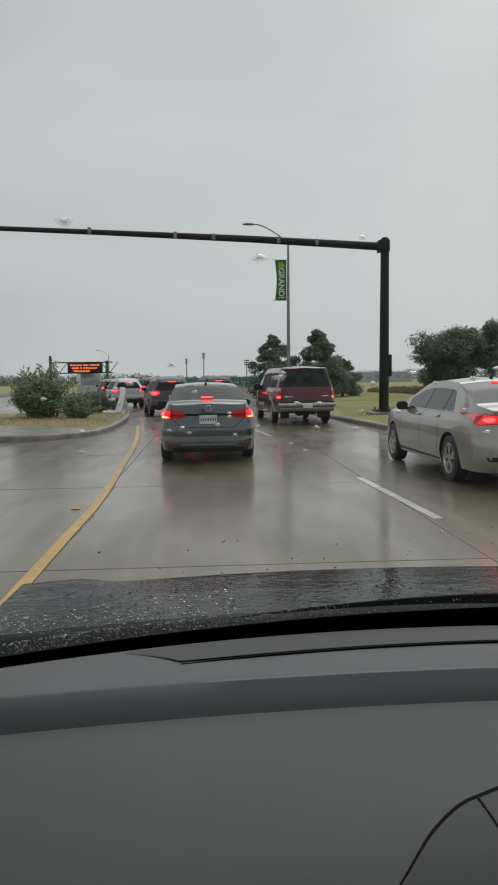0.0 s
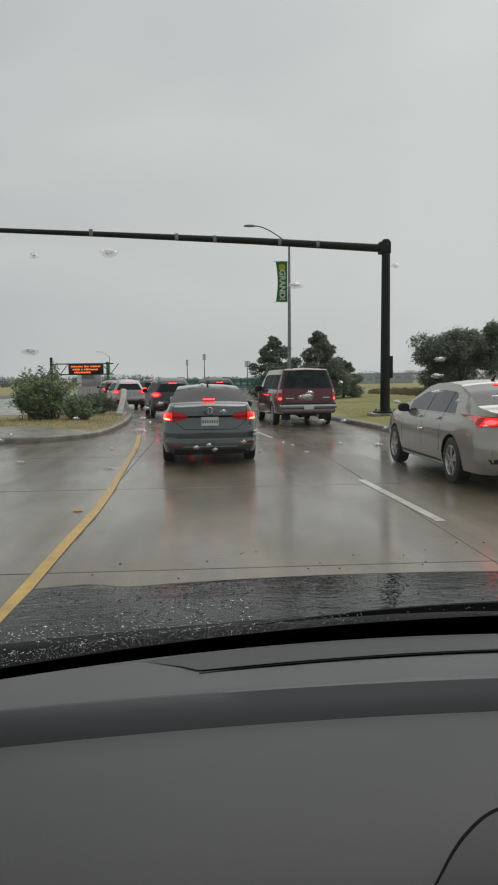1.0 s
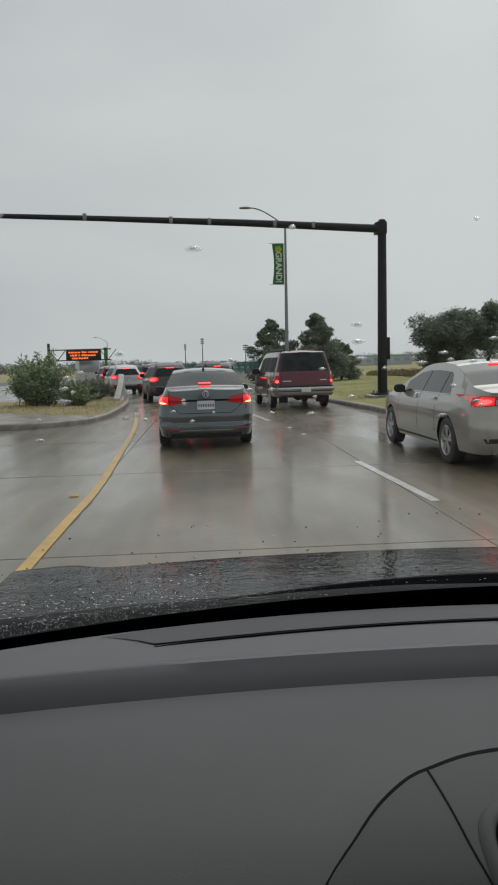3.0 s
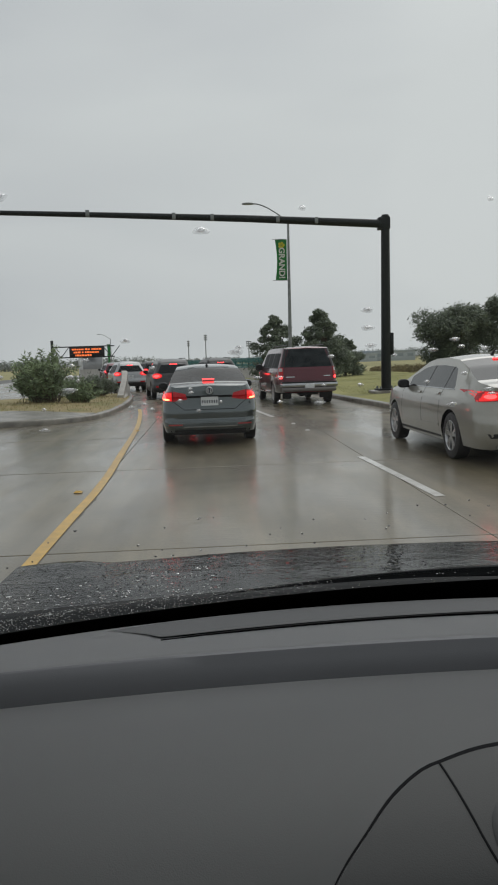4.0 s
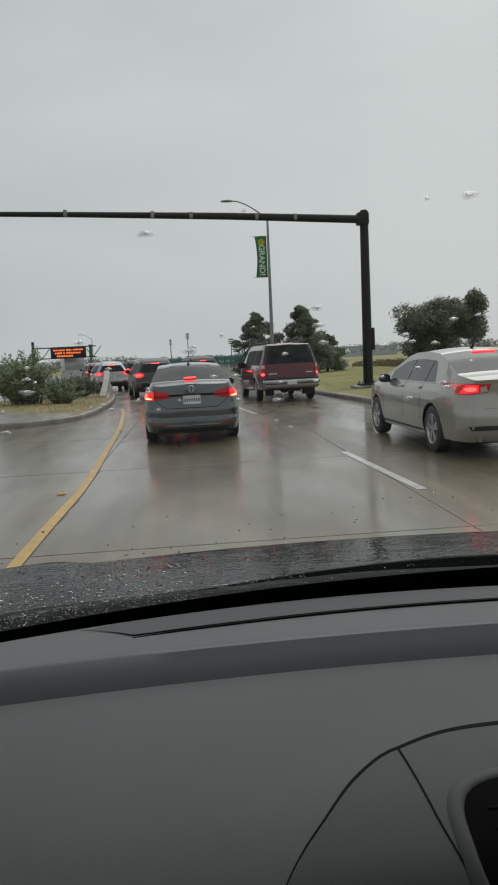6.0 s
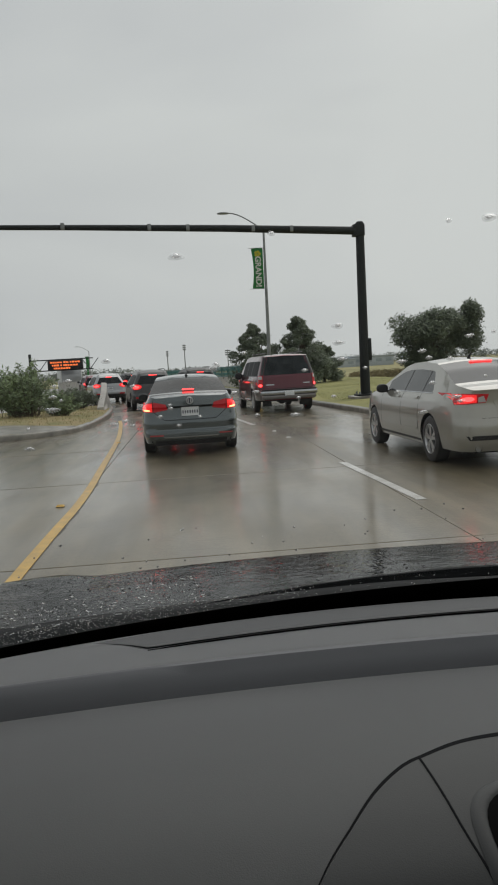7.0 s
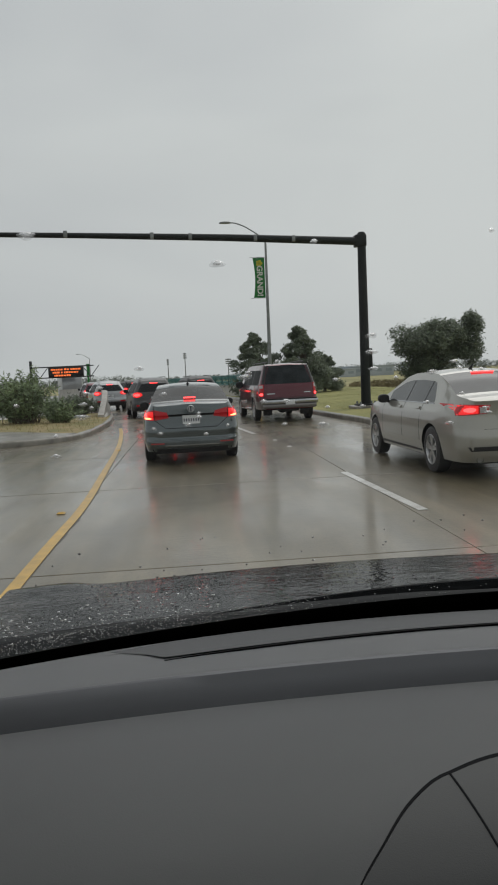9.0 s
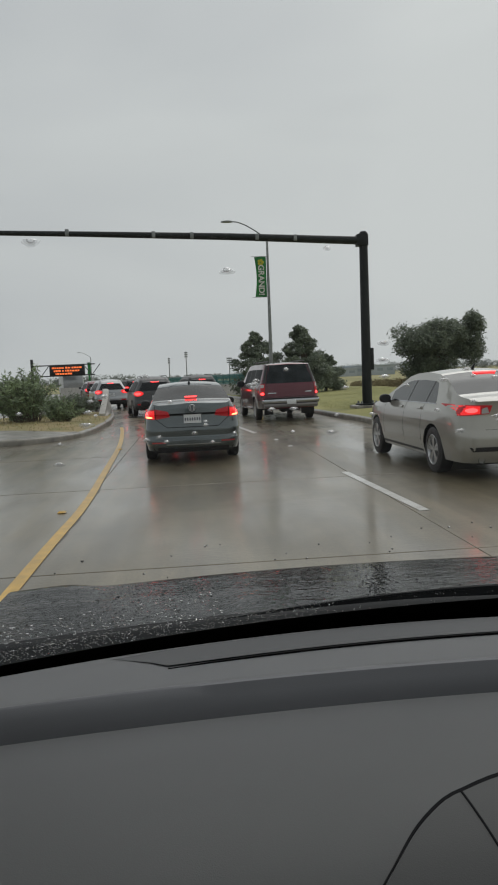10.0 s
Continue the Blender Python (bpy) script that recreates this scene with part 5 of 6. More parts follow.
tree(pose(9.6, 51.5, 0.2), "low dark green cedar beside a taller one", 1.5, 0.12, cedar_clumps(2.7, 2.0, 44), 250, 0.085, group="cedars by the road")
oak = []
for k in range(30):
    a, rr = random.uniform(0, 6.28), random.uniform(0, 1) ** 0.6
    oak.append((rr * 2.5 * math.cos(a) - 0.9, rr * 2.2 * math.sin(a), 3.85 + 1.45 * random.uniform(-0.9, 1) * (1 - rr * 0.6), 1.0, 1.0, 0.8))
for k in range(12):
    a, rr = random.uniform(0, 6.28), random.uniform(0, 1)
    oak.append((2.7 + rr * 0.8 * math.cos(a), rr * math.sin(a), 3.4 + random.uniform(-1.3, 1.9), 0.75, 0.75, 0.75))
for k in range(10):
    oak.append((random.uniform(1.0, 2.3), random.uniform(-0.8, 0.8), random.uniform(2.4, 4.4), 0.7, 0.7, 0.6))
for k in range(16):
    a, rr = random.uniform(0, 6.28), random.uniform(0, 1) ** 0.6
    oak.append((rr * 1.9 * math.cos(a) - 0.9, rr * 1.7 * math.sin(a), random.uniform(0.5, 2.9), 0.85, 0.85, 0.8))
tree(pose(20.2, 58, -0.05), "broad dark green tree with a drooping crown in the field", 2.6, 0.3, oak, 560, 0.12, group="")
# median shrubs with long whippy stems
def shrub(m, label, wide, high, stems, leaf, key):
    t = thing("shrub", m, label, "shrub", "shrubs on the median")
    bm = bmesh.new()
    verts, faces = [], []
    for k in range(stems):
        a = random.uniform(0, 6.28)
        reach, top = wide * random.uniform(0.25, 1.0), high * random.uniform(0.45, 1.05)
        top *= 1 - 0.35 * (reach / wide) ** 2
        base = Vector((random.gauss(0, 0.16) * wide, random.gauss(0, 0.14) * wide, 0))
        end = base + Vector((math.cos(a) * reach, math.sin(a) * reach * 0.8, top))
        mid = base.lerp(end, 0.5) + Vector((0, 0, 0.22 * top))
        pts = [(base * (1 - u) + mid * u) * (1 - u) + (mid * (1 - u) + end * u) * u for u in np.linspace(0, 1, 7)]
        tube(bm, pts, [0.016, 0.014, 0.012, 0.010, 0.008, 0.006, 0.003], 4, caps=False)
        for _ in range(62):
            u = random.uniform(0.18, 1.0)
            c = (base * (1 - u) + mid * u) * (1 - u) + (mid * (1 - u) + end * u) * u
            d = Vector((random.gauss(0, 1), random.gauss(0, 1), random.gauss(0.25, 0.7))).normalized()
            s = leaf * random.uniform(0.7, 1.5)
            c = c + d * s * 0.8 + Vector((random.gauss(0, 0.05), random.gauss(0, 0.05), random.gauss(0, 0.05))) * wide
            w = d.orthogonal().normalized() * s * 0.24
            i = len(verts)
            verts += [c - d * s, c + w, c + d * s, c - w]
            faces.append((i, i + 1, i + 2, i + 3))
    part("stems", bm, M["bark"], t)
    me = bpy.data.meshes.new("foliage")
    me.from_pydata(verts, [], faces)
    me.materials.append(M[key])
    ob = new("foliage", me)
    ob.parent = t


shrub(pose(-5.75, 26.2, 0.22), "leggy green shrub on the median grass", 1.1, 1.95, 120, 0.075, "leaf2")
shrub(pose(-6.25, 26.9, 0.22), "leggy green shrub with long arching stems on the median", 0.9, 1.6, 70, 0.075, "leaf2")
shrub(pose(-4.5, 25.6, 0.22), "low green shrub on the median grass", 0.75, 0.85, 80, 0.055, "leaf2")
shrub(pose(-4.5, 30.5, 0.25), "low dark shrub beside the concrete parapet", 0.8, 0.9, 70, 0.06, "leaf")


def far_strip(name, x0, x1, y, h, size, n, key, label, slope=0.0):
    clumps = []
    for k in range(n):
        x = lerp(x0, x1, (k + random.random()) / n)
        clumps.append((x, y + slope * (x - x0) + random.uniform(-3, 3), h * 0.4 * random.uniform(0.7, 1.2), (x1 - x0) / n * 1.4, 2.0, h * 0.5 * random.uniform(0.6, 1.2)))
    v, f = leaf_cloud(clumps, 200, size)
    me = bpy.data.meshes.new(name)
    me.from_pydata(v, [], f)
    me.materials.append(M[key])
    tagged(new(name, me), label, "woods", kind="stuff")


far_strip("brush_row", 11.5, 48, 64, 0.75, 0.09, 150, "brush", "brown brush along the field edge")
far_strip("far_woods", -150, -22, 300, 5.0, 0.4, 60, "hazed_leaf", "far woods on the horizon, leaves coloured pale for haze")
far_strip("far_woods", 30, 260, 420, 6.5, 0.5, 90, "hazed_leaf", "far woods on the horizon, leaves coloured pale for haze")
far_strip("far_woods", -30, 40, 480, 4.5, 0.45, 40, "hazed_leaf", "far woods on the horizon, leaves coloured pale for haze")

# ---- the cars ahead ----
build_teal_sedan(pose(-0.02, 13.15, 0, 0, 0, 1.5))
build_big_suv(pose(3.19, 23.5, 0, 0, 0, 3.8))
build_silver_sedan(pose(4.34, 9.27, 0, 0, 0, 1.6))
build_crossover(pose(-1.42, 30.6, 0, 0, 0, 9), "grey_paint", "suv", "grey crossover with lit brake lights on wet road")
build_crossover(pose(-4.3, 41.0, 0, 0, 0, 13), "silver_paint", "suv", "silver crossover with lit brake lights on the bridge")
build_crossover(pose(0.66, 35.5, 0, 0, 0, 10), "black_paint", "suv", "black SUV with lit brake lights on wet road")
build_crossover(pose(-4.5, 62, 0, 0, 0, 14), "black_paint", "suv", "black SUV far ahead on the bridge")
build_crossover(pose(-7.2, 58, 0, 0, 0, 14), "red_paint", "suv", "dark red crossover with lit brake lights far ahead")


# ---- the car that the camera rides in ----
CX = 0.40  # the car's centre line


def bow(x):
    return -0.17 * ((x - CX) ** 2 - CX ** 2)


own = thing("own_car", Matrix(), "black crossover seen from inside over its grey dashboard", "car")

# dashboard: shelf under the glass, a soft step, then the broad cluster hood rolling down to the cabin
FRONT = [(1.16, 1.071), (1.06, 1.124), (1.00, 1.140), (0.93, 1.156), (0.86, 1.167), (0.810, 1.1735), (0.799, 1.1745), (0.793, 1.1728), (0.780, 1.1505), (0.775, 1.1300)]
CLUSTER = [(0.772, 1.118), (0.766, 1.140), (0.760, 1.1500), (0.754, 1.1535), (0.745, 1.1570), (0.70, 1.1680), (0.64, 1.1800), (0.58, 1.1865), (0.54, 1.1872), (0.50, 1.1838), (0.46, 1.1745), (0.42, 1.155), (0.39, 1.12), (0.375, 1.08)]
CLUSTER = [(p.y, p.z) for p in smooth_path([(0, y, z) for y, z in CLUSTER], 0.008)]
DASH = FRONT + CLUSTER


def dash_at(x, i_or_y):
    """The dash height at a distance y on the centre profile."""
    ys = [p[0] for p in reversed(DASH)]
    zs = [p[1] for p in reversed(DASH)]
    return float(np.interp(i_or_y, ys, zs))


def dbow(x, y):
    """How far the dashboard's cross lines bow forward at x, for lines at distance y."""
    s = min(1, max(0, (y - 0.79) / 0.12))
    return (0.06 + 0.09 * s) * x - (0.14 + 0.13 * s) * x * x


bm = bmesh.new()
xs = np.linspace(-0.36, 1.16, 39)
grid(bm, [[(x, y + dbow(x, y), z) for y, z in FRONT] for x in xs])
bmesh.ops.solidify(bm, geom=bm.faces, thickness=0.006)
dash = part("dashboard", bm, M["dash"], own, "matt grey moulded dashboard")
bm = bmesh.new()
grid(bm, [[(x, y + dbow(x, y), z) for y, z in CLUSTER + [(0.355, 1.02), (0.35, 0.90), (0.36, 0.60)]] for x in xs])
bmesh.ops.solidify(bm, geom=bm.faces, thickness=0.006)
part("cluster_hood", bm, M["dash_hood"], dash, "darker grey rounded instrument hood")


def on_dash(x, y, dz=0.0):
    """A spot on the dashboard from its plan place."""
    return Vector((x, y, dash_at(x, y - dbow(x, y)) + dz))


def dash_strip(name, pts, width, material, parent=dash, h=0.002, label="", taper=0.08):
    path = [on_dash(x, y) for x, y in pts]
    bm = bmesh.new()
    n = len(path)
    rows = []
    for i, p in enumerate(path):
        d = (path[min(i + 1, n - 1)] - path[max(i - 1, 0)])
        d.z = 0
        d.normalize()
        r = Vector((d.y, -d.x, 0))
        w = width * (0.08 + 0.92 * min(1, i / (n * taper)) ** 1.3 if taper else 1)
        q = [p + r * w * s for s in (-0.5, 0.5)]
        a, b = on_dash(q[0].x, q[0].y), on_dash(q[1].x, q[1].y)
        up = Vector((0, 0, h * (0.5 + 0.5 * w / width)))
        rows.append([a - Vector((0, 0, 0.004)), a + up, b + up, b - Vector((0, 0, 0.004))])
    vs = grid(bm, rows, close=True)
    bm.faces.new(vs[0])
    bm.faces.new(list(reversed(vs[-1])))
    return part(name, bm, material, parent, label)


dash_strip("defroster_slot", [(x, 0.8860 + dbow(x, 0.91)) for x in np.linspace(-0.094, 1.05, 48)], 0.0055, M["frit"], label="narrow dark defroster slot")
# Defroster panel; shade near the glass is put into its colour.
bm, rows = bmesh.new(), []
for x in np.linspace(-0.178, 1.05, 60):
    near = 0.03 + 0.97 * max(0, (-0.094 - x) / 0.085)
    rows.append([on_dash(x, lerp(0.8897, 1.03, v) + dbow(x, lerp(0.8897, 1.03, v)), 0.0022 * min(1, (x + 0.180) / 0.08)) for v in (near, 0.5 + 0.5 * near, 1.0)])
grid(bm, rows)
part("defroster_panel", bm, M["dash_mid"], dash, "raised defroster panel, shade by the glass in its grey")
# Darker strip over the dash step stands in for its shaded face.
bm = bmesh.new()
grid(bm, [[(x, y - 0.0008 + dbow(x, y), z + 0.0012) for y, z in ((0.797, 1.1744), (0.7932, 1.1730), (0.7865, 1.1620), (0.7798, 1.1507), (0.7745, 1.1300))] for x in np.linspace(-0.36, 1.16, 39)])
part("trim_strip", bm, M["dash_band"], dash, "grey strip along the dashboard step, its shade in the colour")
# seam of the centre vent housing: dark strips stand in for groove shade
SEAM = smooth_path([(0.022, 0.406, 0), (0.0405, 0.432, 0), (0.0545, 0.4495, 0), (0.0705, 0.467, 0), (0.0970, 0.498, 0), (0.1245, 0.522, 0), (0.1430, 0.5315, 0), (0.1780, 0.546, 0), (0.2180, 0.552, 0), (0.28, 0.552, 0), (0.37, 0.549, 0)], 0.008)
dash_strip("housing_seam", [(p.x, p.y) for p in SEAM], 0.0082, M["seam"], h=0.0010, taper=0.92, label="dark strip for groove shade round the centre vent housing")
dash_strip("housing_seam", [(table(y, ((0.395, 0.166), (0.4273, 0.1573), (0.4496, 0.151), (0.4618, 0.1485), (0.479, 0.1462), (0.502, 0.1436), (0.530, 0.1405))), y) for y in np.linspace(0.529, 0.395, 40)], 0.0014, M["seam"], h=0.0012, taper=0)
# Dark sheet over the hood paints the shade on the tilted housing.
bm = bmesh.new()
grid(bm, [[on_dash(p.x + 0.001, lerp(p.y - 0.001, 0.385, f), 0.0004 + 0.0004 * f) for f in np.linspace(0, 1, 22)] for p in SEAM if p.y > 0.405])
part("vent_housing", bm, M["dash_dark"], dash, "centre vent housing, shade of its tilt in the grey")
bm = bmesh.new()
ring = []
for a in np.linspace(0, 2 * math.pi, 57)[:-1]:
    ca, sa = math.cos(a), math.sin(a)
    k = (abs(ca) ** 3.2 + abs(sa) ** 3.2) ** (-1 / 3.2)
    ring.append((k * ca, k * sa))
rows = [[on_dash(0.235 + x * s, 0.442 + y * t, h) for x, y in ring] for s, t, h in ((0.0790, 0.0560, 0.0012), (0.0770, 0.0545, 0.0026), (0.0740, 0.0515, 0.0036), (0.0710, 0.0485, 0.0038), (0.0690, 0.0465, 0.0032), (0.0670, 0.0445, 0.0005))]
vs = grid(bm, rows, close=True)
vent = part("air_vent", bm, M["dash_dark"], dash, "dark oval air vent in the dashboard")
bm = bmesh.new()
grid(bm, [[on_dash(0.235 + x * 0.068 * f, 0.442 + y * 0.0455 * f, 0.0028) for x, y in ring] for f in (1.0, 0.85, 0.7, 0.55, 0.4, 0.25, 0.1)], close=True)
part("vent_core", bm, M["frit"], vent)
for k in range(4):
    bm = bmesh.new()
    y = 0.421 + k * 0.014
    p = on_dash(0.239, y)
    box(bm, 0.185, 0.290, y - 0.002, y + 0.002, p.z + 0.0015, p.z + 0.0032, 0.0006)
    part("vent_slat", bm, M["frit"], vent)

# cowl, hood, wipers
bm = bmesh.new()
rows = []
for x in np.linspace(-0.44, 1.24, 31):
    rows.append([(x, y + bow(x), z + 0.004 * ((x - CX) / 0.8) ** 2) for y, z in ((1.15, 0.99), (1.165, 1.05), (1.18, 1.078), (1.23, 1.092), (1.27, 1.092), (1.31, 1.068), (1.33, 0.99))])
grid(bm, rows)
part("cowl", bm, M["wiper"], own, "black plastic cowl below the glass")


HOOD = smooth_path([(0, 1.28, 1.024), (0, 1.36, 1.0205), (0, 1.45, 1.0150), (0, 1.55, 1.0070), (0, 1.65, 0.9975), (0, 1.75, 0.9870), (0, 1.90, 0.9690), (0, 2.06, 0.9490), (0, 2.2, 0.930), (0, 2.5, 0.885)], 0.01)
HOOD_Y, HOOD_Z = [p.y for p in HOOD], [p.z for p in HOOD]


def hood_z(x, y):
    """A raised middle that falls away to the nose, between two flatter flanks behind a crease."""
    d = max(0.0, y - 1.28)
    middle = float(np.interp(y, HOOD_Y, HOOD_Z))
    flank = 0.992 - 0.036 * d
    edge = 0.60 + 0.20 * d
    k = 1 / (1 + math.exp((abs(x - CX) - edge) / 0.022))
    nose = 0.0 if y < 2.06 else 2.2 * (y - 2.06) ** 2
    return lerp(flank, middle, k) - nose - 0.010 * max(0.0, abs(x - CX) - 0.8)


bm = bmesh.new()
grid(bm, [[(x, y + bow(x) * 0.8, hood_z(x, y)) for y in np.linspace(1.28, 2.5, 60)] for x in np.linspace(-0.56, 1.36, 140)])
bmesh.ops.solidify(bm, geom=bm.faces, thickness=0.004)
hood = part("hood", bm, M["hood"], own, "black hood covered in rain beads")


def hood_beads(count):
    """Round rain beads standing on the black paint."""
    r2 = random.Random(11)
    dome = [(1.0, 0.0), (0.88, 0.34), (0.58, 0.60), (0.0, 0.72)]
    verts, faces = [], []
    for _ in range(count):
        x, y = r2.uniform(-0.54, 0.85), 1.29 + 0.75 * r2.random() ** 1.4
        if x > -0.16 and r2.random() < 0.55:
            continue
        if r2.random() < 0.4:
            x, y = 0.2 - 0.74 * r2.random() ** 0.8, r2.uniform(1.275, 1.40)
        r = r2.choice((0.0010, 0.0013, 0.0017, 0.0026)) * r2.uniform(0.8, 1.2)
        e = r2.uniform(0.9, 1.7)
        yy = y + bow(x) * 0.8
        z = hood_z(x, y) + 0.0005
        i, n = len(verts), 8
        for f, h in dome[:-1]:
            for k in range(n):
                a = 2 * math.pi * k / n
                px, py = r * e * f * math.cos(a), r * f * math.sin(a)
                verts.append((x + px, yy + py, z - 0.10 * py + h * r * 0.8))
        verts.append((x, yy, z + 0.72 * r * 0.8))
        for lv in range(2):
            for k in range(n):
                a, b = i + lv * n + k, i + lv * n + (k + 1) % n
                faces.append((a, b, b + n, a + n))
        for k in range(n):
            faces.append((i + 2 * n + k, i + 2 * n + (k + 1) % n, i + 3 * n))
    me = bpy.data.meshes.new("rain_beads")
    me.from_pydata(verts, [], faces)
    me.materials.append(M["bead_black"])
    me.shade_smooth()
    ob = new("rain_beads", me)
    ob.parent = hood
    tagged(ob, "round rain beads on black paint", kind="stuff")


hood_beads(4200)


def glass_pt(x, s, off=0.0):
    """A spot on the windscreen: s from the base to the roof; off along the outside normal."""
    y, z = lerp(1.17, 0.16, s), lerp(1.085, 1.735, s) + 0.03 * math.sin(s * math.pi)
    n = Vector((0, 0.54, 0.84))
    return Vector((x, y + bow(x) * lerp(1, 0.75, s), z - 0.02 * ((x - CX) / 0.8) ** 2)) + n * off


bm = bmesh.new()
rows = [[glass_pt(x, s) for x in np.linspace(-0.42, 1.22, 25)] for s in np.linspace(0, 1, 21)]
grid(bm, rows)
bmesh.ops.solidify(bm, geom=bm.faces, thickness=0.005)
screen = part("windscreen", bm, M["glass"], own, "rain-spotted windscreen")
screen.visible_shadow = False
bm = bmesh.new()
rows = [[glass_pt(x, s * 0.100 - 0.01, -0.008) for x in np.linspace(-0.42, 1.22, 40)] for s in np.linspace(0, 1, 5)]
grid(bm, rows)
part("glass_border", bm, M["frit"], screen, "black printed glass border")


def wiper(path, arm_path, label):
    bm = bmesh.new()
    pts = [glass_pt(x, s, 0.012) for x, s in path]
    rows = []
    for i, p in enumerate(pts):
        k = min(1, 0.04 + i * 0.09)
        rows.append([p + Vector((0, a * k, b * k)) for a, b in ((-0.006, -0.006), (-0.002, 0.007), (0.003, 0.008), (0.008, 0.002), (0.004, -0.008))])
    vs = grid(bm, rows, close=True)
    bm.faces.new(vs[0])
    bm.faces.new(list(reversed(vs[-1])))
    w = part("wiper_blade", bm, M["wiper"], own, label)
    bm = bmesh.new()
    pts = [glass_pt(x, s, 0.02) for x, s in arm_path]
    tube(bm, pts, [0.010] + [0.007] * (len(pts) - 2) + [0.004], 8)
    part("wiper_arm", bm, M["black"], w)
    bm = bmesh.new()
    bmesh.ops.create_cone(bm, cap_ends=True, segments=14, radius1=0.026, radius2=0.02, depth=0.03, matrix=Matrix.Translation(pts[0]))
    part("pivot_cap", bm, M["black"], w)


wiper([(lerp(-0.04, 0.58, u), 0.068 + 0.010 * math.sin(u * 3.1)) for u in np.linspace(0, 1, 16)], [(0.62, 0.030), (0.5, 0.048), (0.25, 0.060)], "parked black wiper blade wet with rain")
wiper([(lerp(0.50, 1.08, u), 0.068) for u in np.linspace(0, 1, 16)], [(1.12, 0.025), (1.0, 0.045), (0.80, 0.058)], "parked black wiper blade wet with rain")


# rain on the glass
def drops(name, spots, label, key="water", tall=0.12, grow=1.0, lift=0.0, lobe=0.16):
    ball = bmesh.new()
    bmesh.ops.create_icosphere(ball, subdivisions=2, radius=1.0)
    base = [v.co.copy() for v in ball.verts]
    tri = [[v.index for v in f.verts] for f in ball.faces]
    ball.free()
    verts, faces = [], []
    t1, t2, n = Vector((1, 0, 0)), Vector((0, -0.84, 0.54)), Vector((0, 0.54, 0.84))
    for x, s, r, e in spots:
        r = r * grow
        c = glass_pt(x, s, 0.0035 + lift)
        i = len(verts)
        ph = 911.0 * x + 377.0 * s
        for b in base:
            k = 1 + lobe * math.sin(3 * math.atan2(b.y, b.x) + ph)
            verts.append(c + t1 * b.x * r * e * k + t2 * b.y * r * k + n * (b.z * r * tall if b.z > 0 else b.z * 0.002))
        faces += [[i + q for q in f] for f in tri]
    me = bpy.data.meshes.new(name)
    me.from_pydata(verts, [], faces)
    me.materials.append(M[key])
    me.shade_smooth()
    ob = new(name, me)
    ob.parent = screen
    ob.visible_shadow = False
    return tagged(ob, label, kind="stuff")


rng = random.Random(7)
spots = []
for _ in range(30):
    s = rng.uniform(0.50, 0.75)
    spots.append((rng.uniform(-0.30, 0.42) * (1 - 0.35 * s) + 0.03, s, rng.choice((0.0009, 0.0013, 0.0020, 0.0026)) * rng.uniform(0.8, 1.2), rng.uniform(1.4, 2.1)))
for _ in range(70):
    spots.append((rng.uniform(-0.28, 0.45), rng.uniform(0.14, 0.33), rng.uniform(0.0004, 0.0008), rng.uniform(1.6, 2.8)))
for _ in range(44):
    s = rng.gauss(0.565, 0.028)
    spots.append((rng.uniform(-0.28, 0.36), s, rng.uniform(0.0008, 0.0020), rng.uniform(1.4, 2.3)))
fine = [p for p in spots if p[1] < 0.35]
drops("fine_drops", fine, "fine dark rain specks on the windscreen", "speck")
spots = [p for p in spots if p not in fine]
for grow, lift, key in ((1.35, 0.0, "film"), (1.0, 0.0006, "film"), (0.66, 0.0012, "water")):
    drops("rain_drops", spots, "soft-edged raindrops on the windscreen, tinted for the ground they refract", key, 0.08, grow, lift)
spots = []
for _ in range(1000):
    x = 0.16 - 0.58 * rng.random() ** 0.75
    spots.append((x, lerp(0.060, 0.105, rng.random()) + 0.02 * max(0, -x), rng.uniform(0.00018, 0.0004), rng.uniform(1.6, 3.4)))
for _ in range(320):
    x = rng.uniform(-0.42, -0.02)
    spots.append((x, lerp(0.10, 0.19, rng.random() ** 1.5), rng.choice((0.0005, 0.0008, 0.0012)) * rng.uniform(0.8, 1.2), rng.uniform(1.2, 2.4)))
for _ in range(110):
    spots.append((rng.uniform(0.0, 0.70), rng.uniform(0.055, 0.10), rng.uniform(0.0004, 0.0008), rng.uniform(1.2, 2.4)))
drops("corner_drops", spots, "dense raindrops beyond the wiper sweep", "bead", 0.25, lobe=0.0)


# cabin shell round the camera
def panel(name, b, key, label=""):
    bm = bmesh.new()
    box(bm, *b, 0.02)
    return part(name, bm, M[key], own, label)


bm = bmesh.new()
grid(bm, [[(x, y, 1.73 + 0.02 * math.sin((y + 1.5) / 1.66 * math.pi) - 0.03 * ((x - CX) / 0.62) ** 2) for y in np.linspace(-1.5, 0.14, 16)] for x in np.linspace(CX - 0.60, CX + 0.60, 13)])
bmesh.ops.solidify(bm, geom=bm.faces, thickness=0.02)
part("headlining", bm, M["cloth"], own, "grey headlining under the roof")
panel("floor_pan", (CX - 0.70, CX + 0.70, -1.6, 1.1, 0.26, 0.36), "under")
panel("bulkhead", (CX - 0.70, CX + 0.70, 1.12, 1.16, 0.3, 0.98), "under")
for x in (CX - 0.40, CX + 0.40):
    panel("seat", (x - 0.24, x + 0.24, -0.75, -0.25, 0.36, 0.72), "cloth")
    panel("seat_back", (x - 0.24, x + 0.24, -0.95, -0.78, 0.6, 1.30), "cloth")
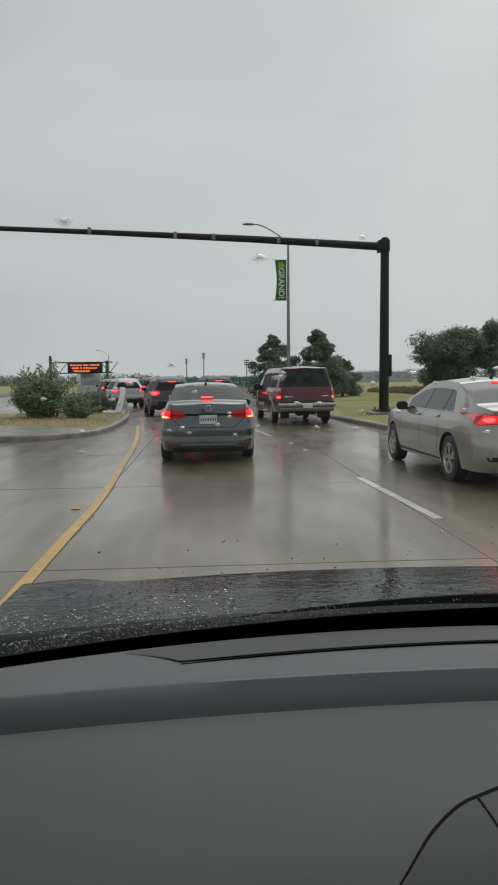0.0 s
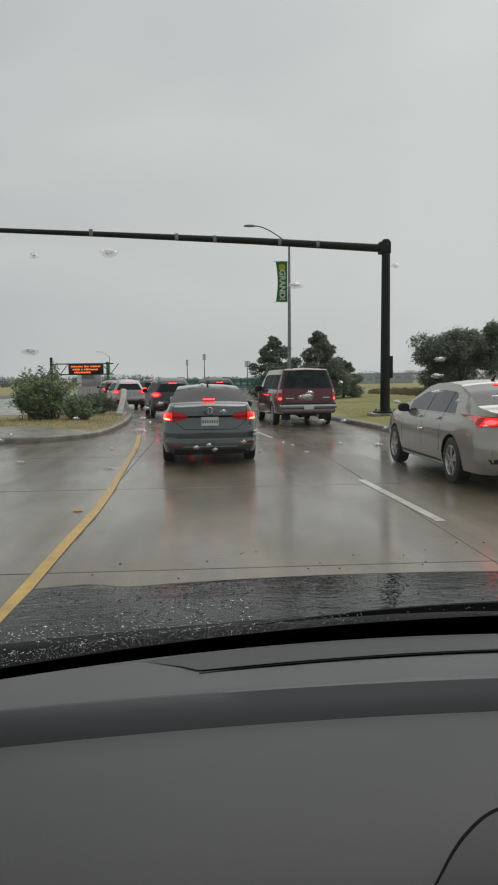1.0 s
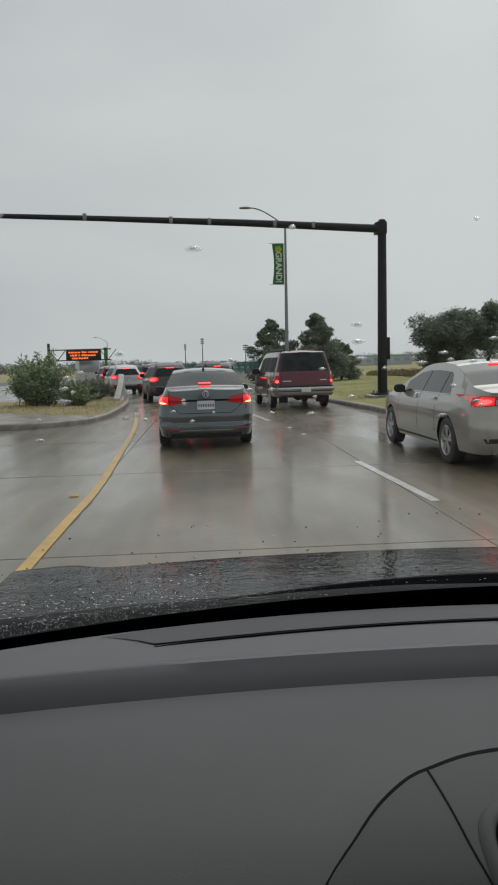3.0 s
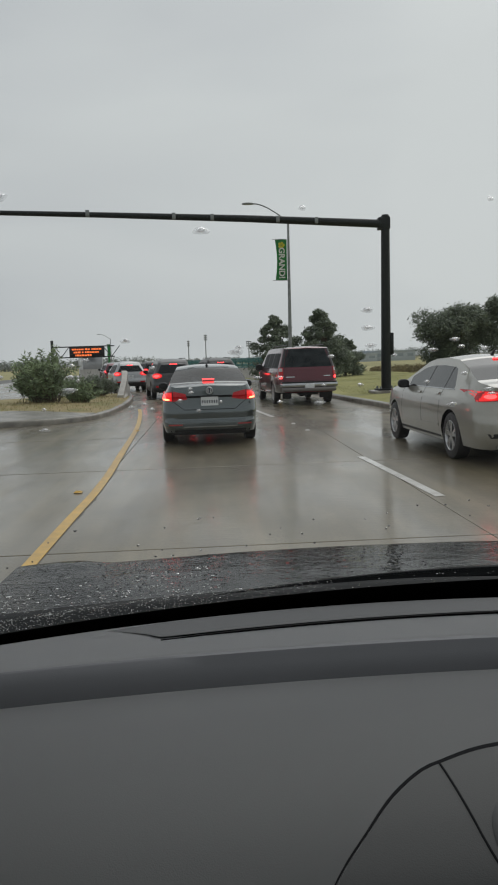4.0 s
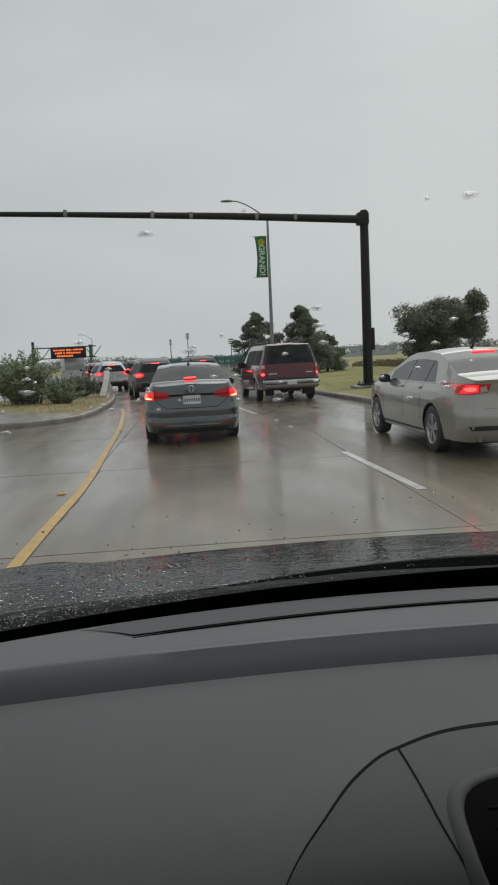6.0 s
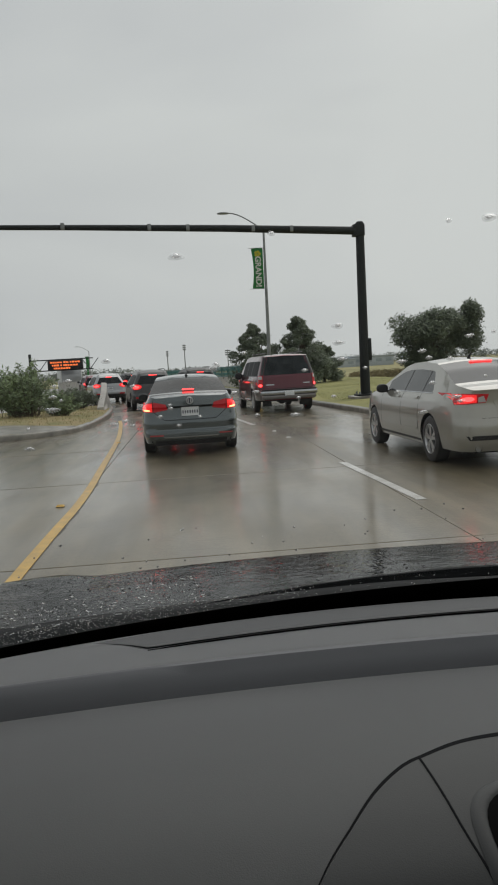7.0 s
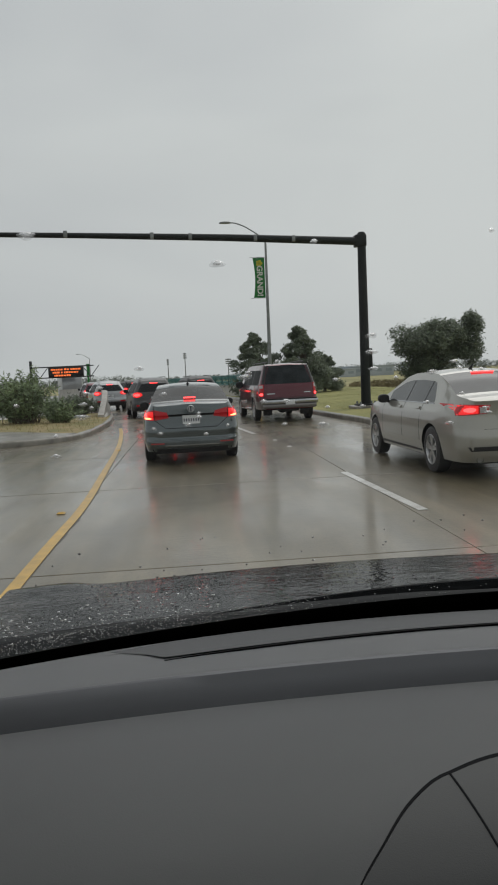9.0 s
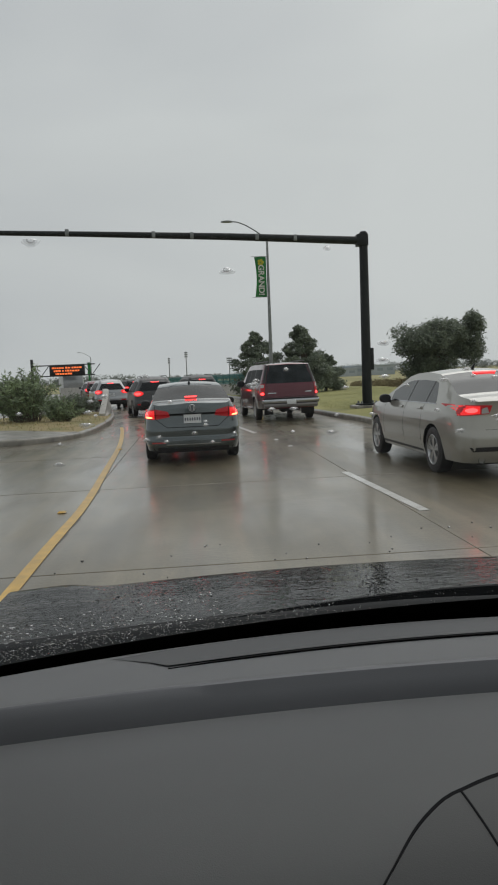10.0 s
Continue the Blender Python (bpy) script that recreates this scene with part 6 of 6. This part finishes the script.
# The unseen side windows are made opaque to cut light on the dash.
shell = Car(dict(L=4.6, W=0.93, zs=0.28, belt=1.02, roof=1.80, wr=0.66, R=0.345, axles=(0.95, 3.62), paint=M["black_paint"], glass=M["tint"], side_glass=M["tint"], under_top=0.5, light_block=True, open_front=True, bulge=0.06,
                 wprof=[(0.2, 0.92), (0.4, 0.985), (0.7, 1.0), (0.9, 0.985), (1.02, 0.94)],
                 top=[(0, 1.50), (0.10, 1.60), (0.5, 1.74), (1.2, 1.82), (1.9, 1.83), (2.07, 1.81), (3.12, 1.06), (3.25, 0.96), (3.9, 0.84), (4.25, 0.70), (4.45, 0.55), (4.6, 0.45)],
                 tail=[(0.2, 0.06), (0.4, 0.0), (0.62, 0.0), (0.70, 0.07), (1.0, 0.12), (1.5, 0.40), (1.8, 0.5)],
                 windows=[(0.35, 0.85), (0.93, 1.75), (1.83, 2.75)], screen=[(2.07, 3.12)]), pose(CX, -1.95, 0), "own_shell", "black crossover body")
shell.tail_patch("rear_window", [(-0.62, 1.08), (0.62, 1.08), (0.46, 1.44), (-0.46, 1.44)], M["tint"], proud=0.008, n=(12, 7))
for s in (-1, 1):
    shell.tail_patch("tail_light", [(s * 0.60, 0.87), (s * 0.85, 0.86), (s * 0.84, 1.04), (s * 0.62, 1.0)], M["red_lens"], proud=0.014)
bpy.context.view_layer.update()
for ob in list(shell.root.children):
    ob.matrix_basis = shell.root.matrix_world @ ob.matrix_basis
    ob.parent = own
bpy.data.objects.remove(shell.root)

# ---- concrete slabs of the road, last ----
road = solo("road", flat(bmesh.new(), -26, 7.0, -12, 118, -0.03, 1, 1), M["joint"], Matrix(), "rain-wet concrete road of large slabs", "road", kind="structure")
SW, SL = 3.71, 4.57
bm = bmesh.new()
box(bm, -SW / 2 + 0.004, SW / 2 - 0.004, -SL / 2 + 0.009, SL / 2 - 0.009, -0.028, 0.0, 0.008)
slab_mesh = finish("slab", bm, M["road"], smooth=False)
for i in range(-5, 2):
    for j in range(-3, 26):
        ob = new("slab", slab_mesh)
        ob.parent = road
        ob.matrix_basis = pose(-1.44 + SW / 2 + i * SW, 5.85 - SL / 2 + j * SL, random.uniform(-0.0015, 0.0015), random.uniform(-0.03, 0.03), 0, 0)
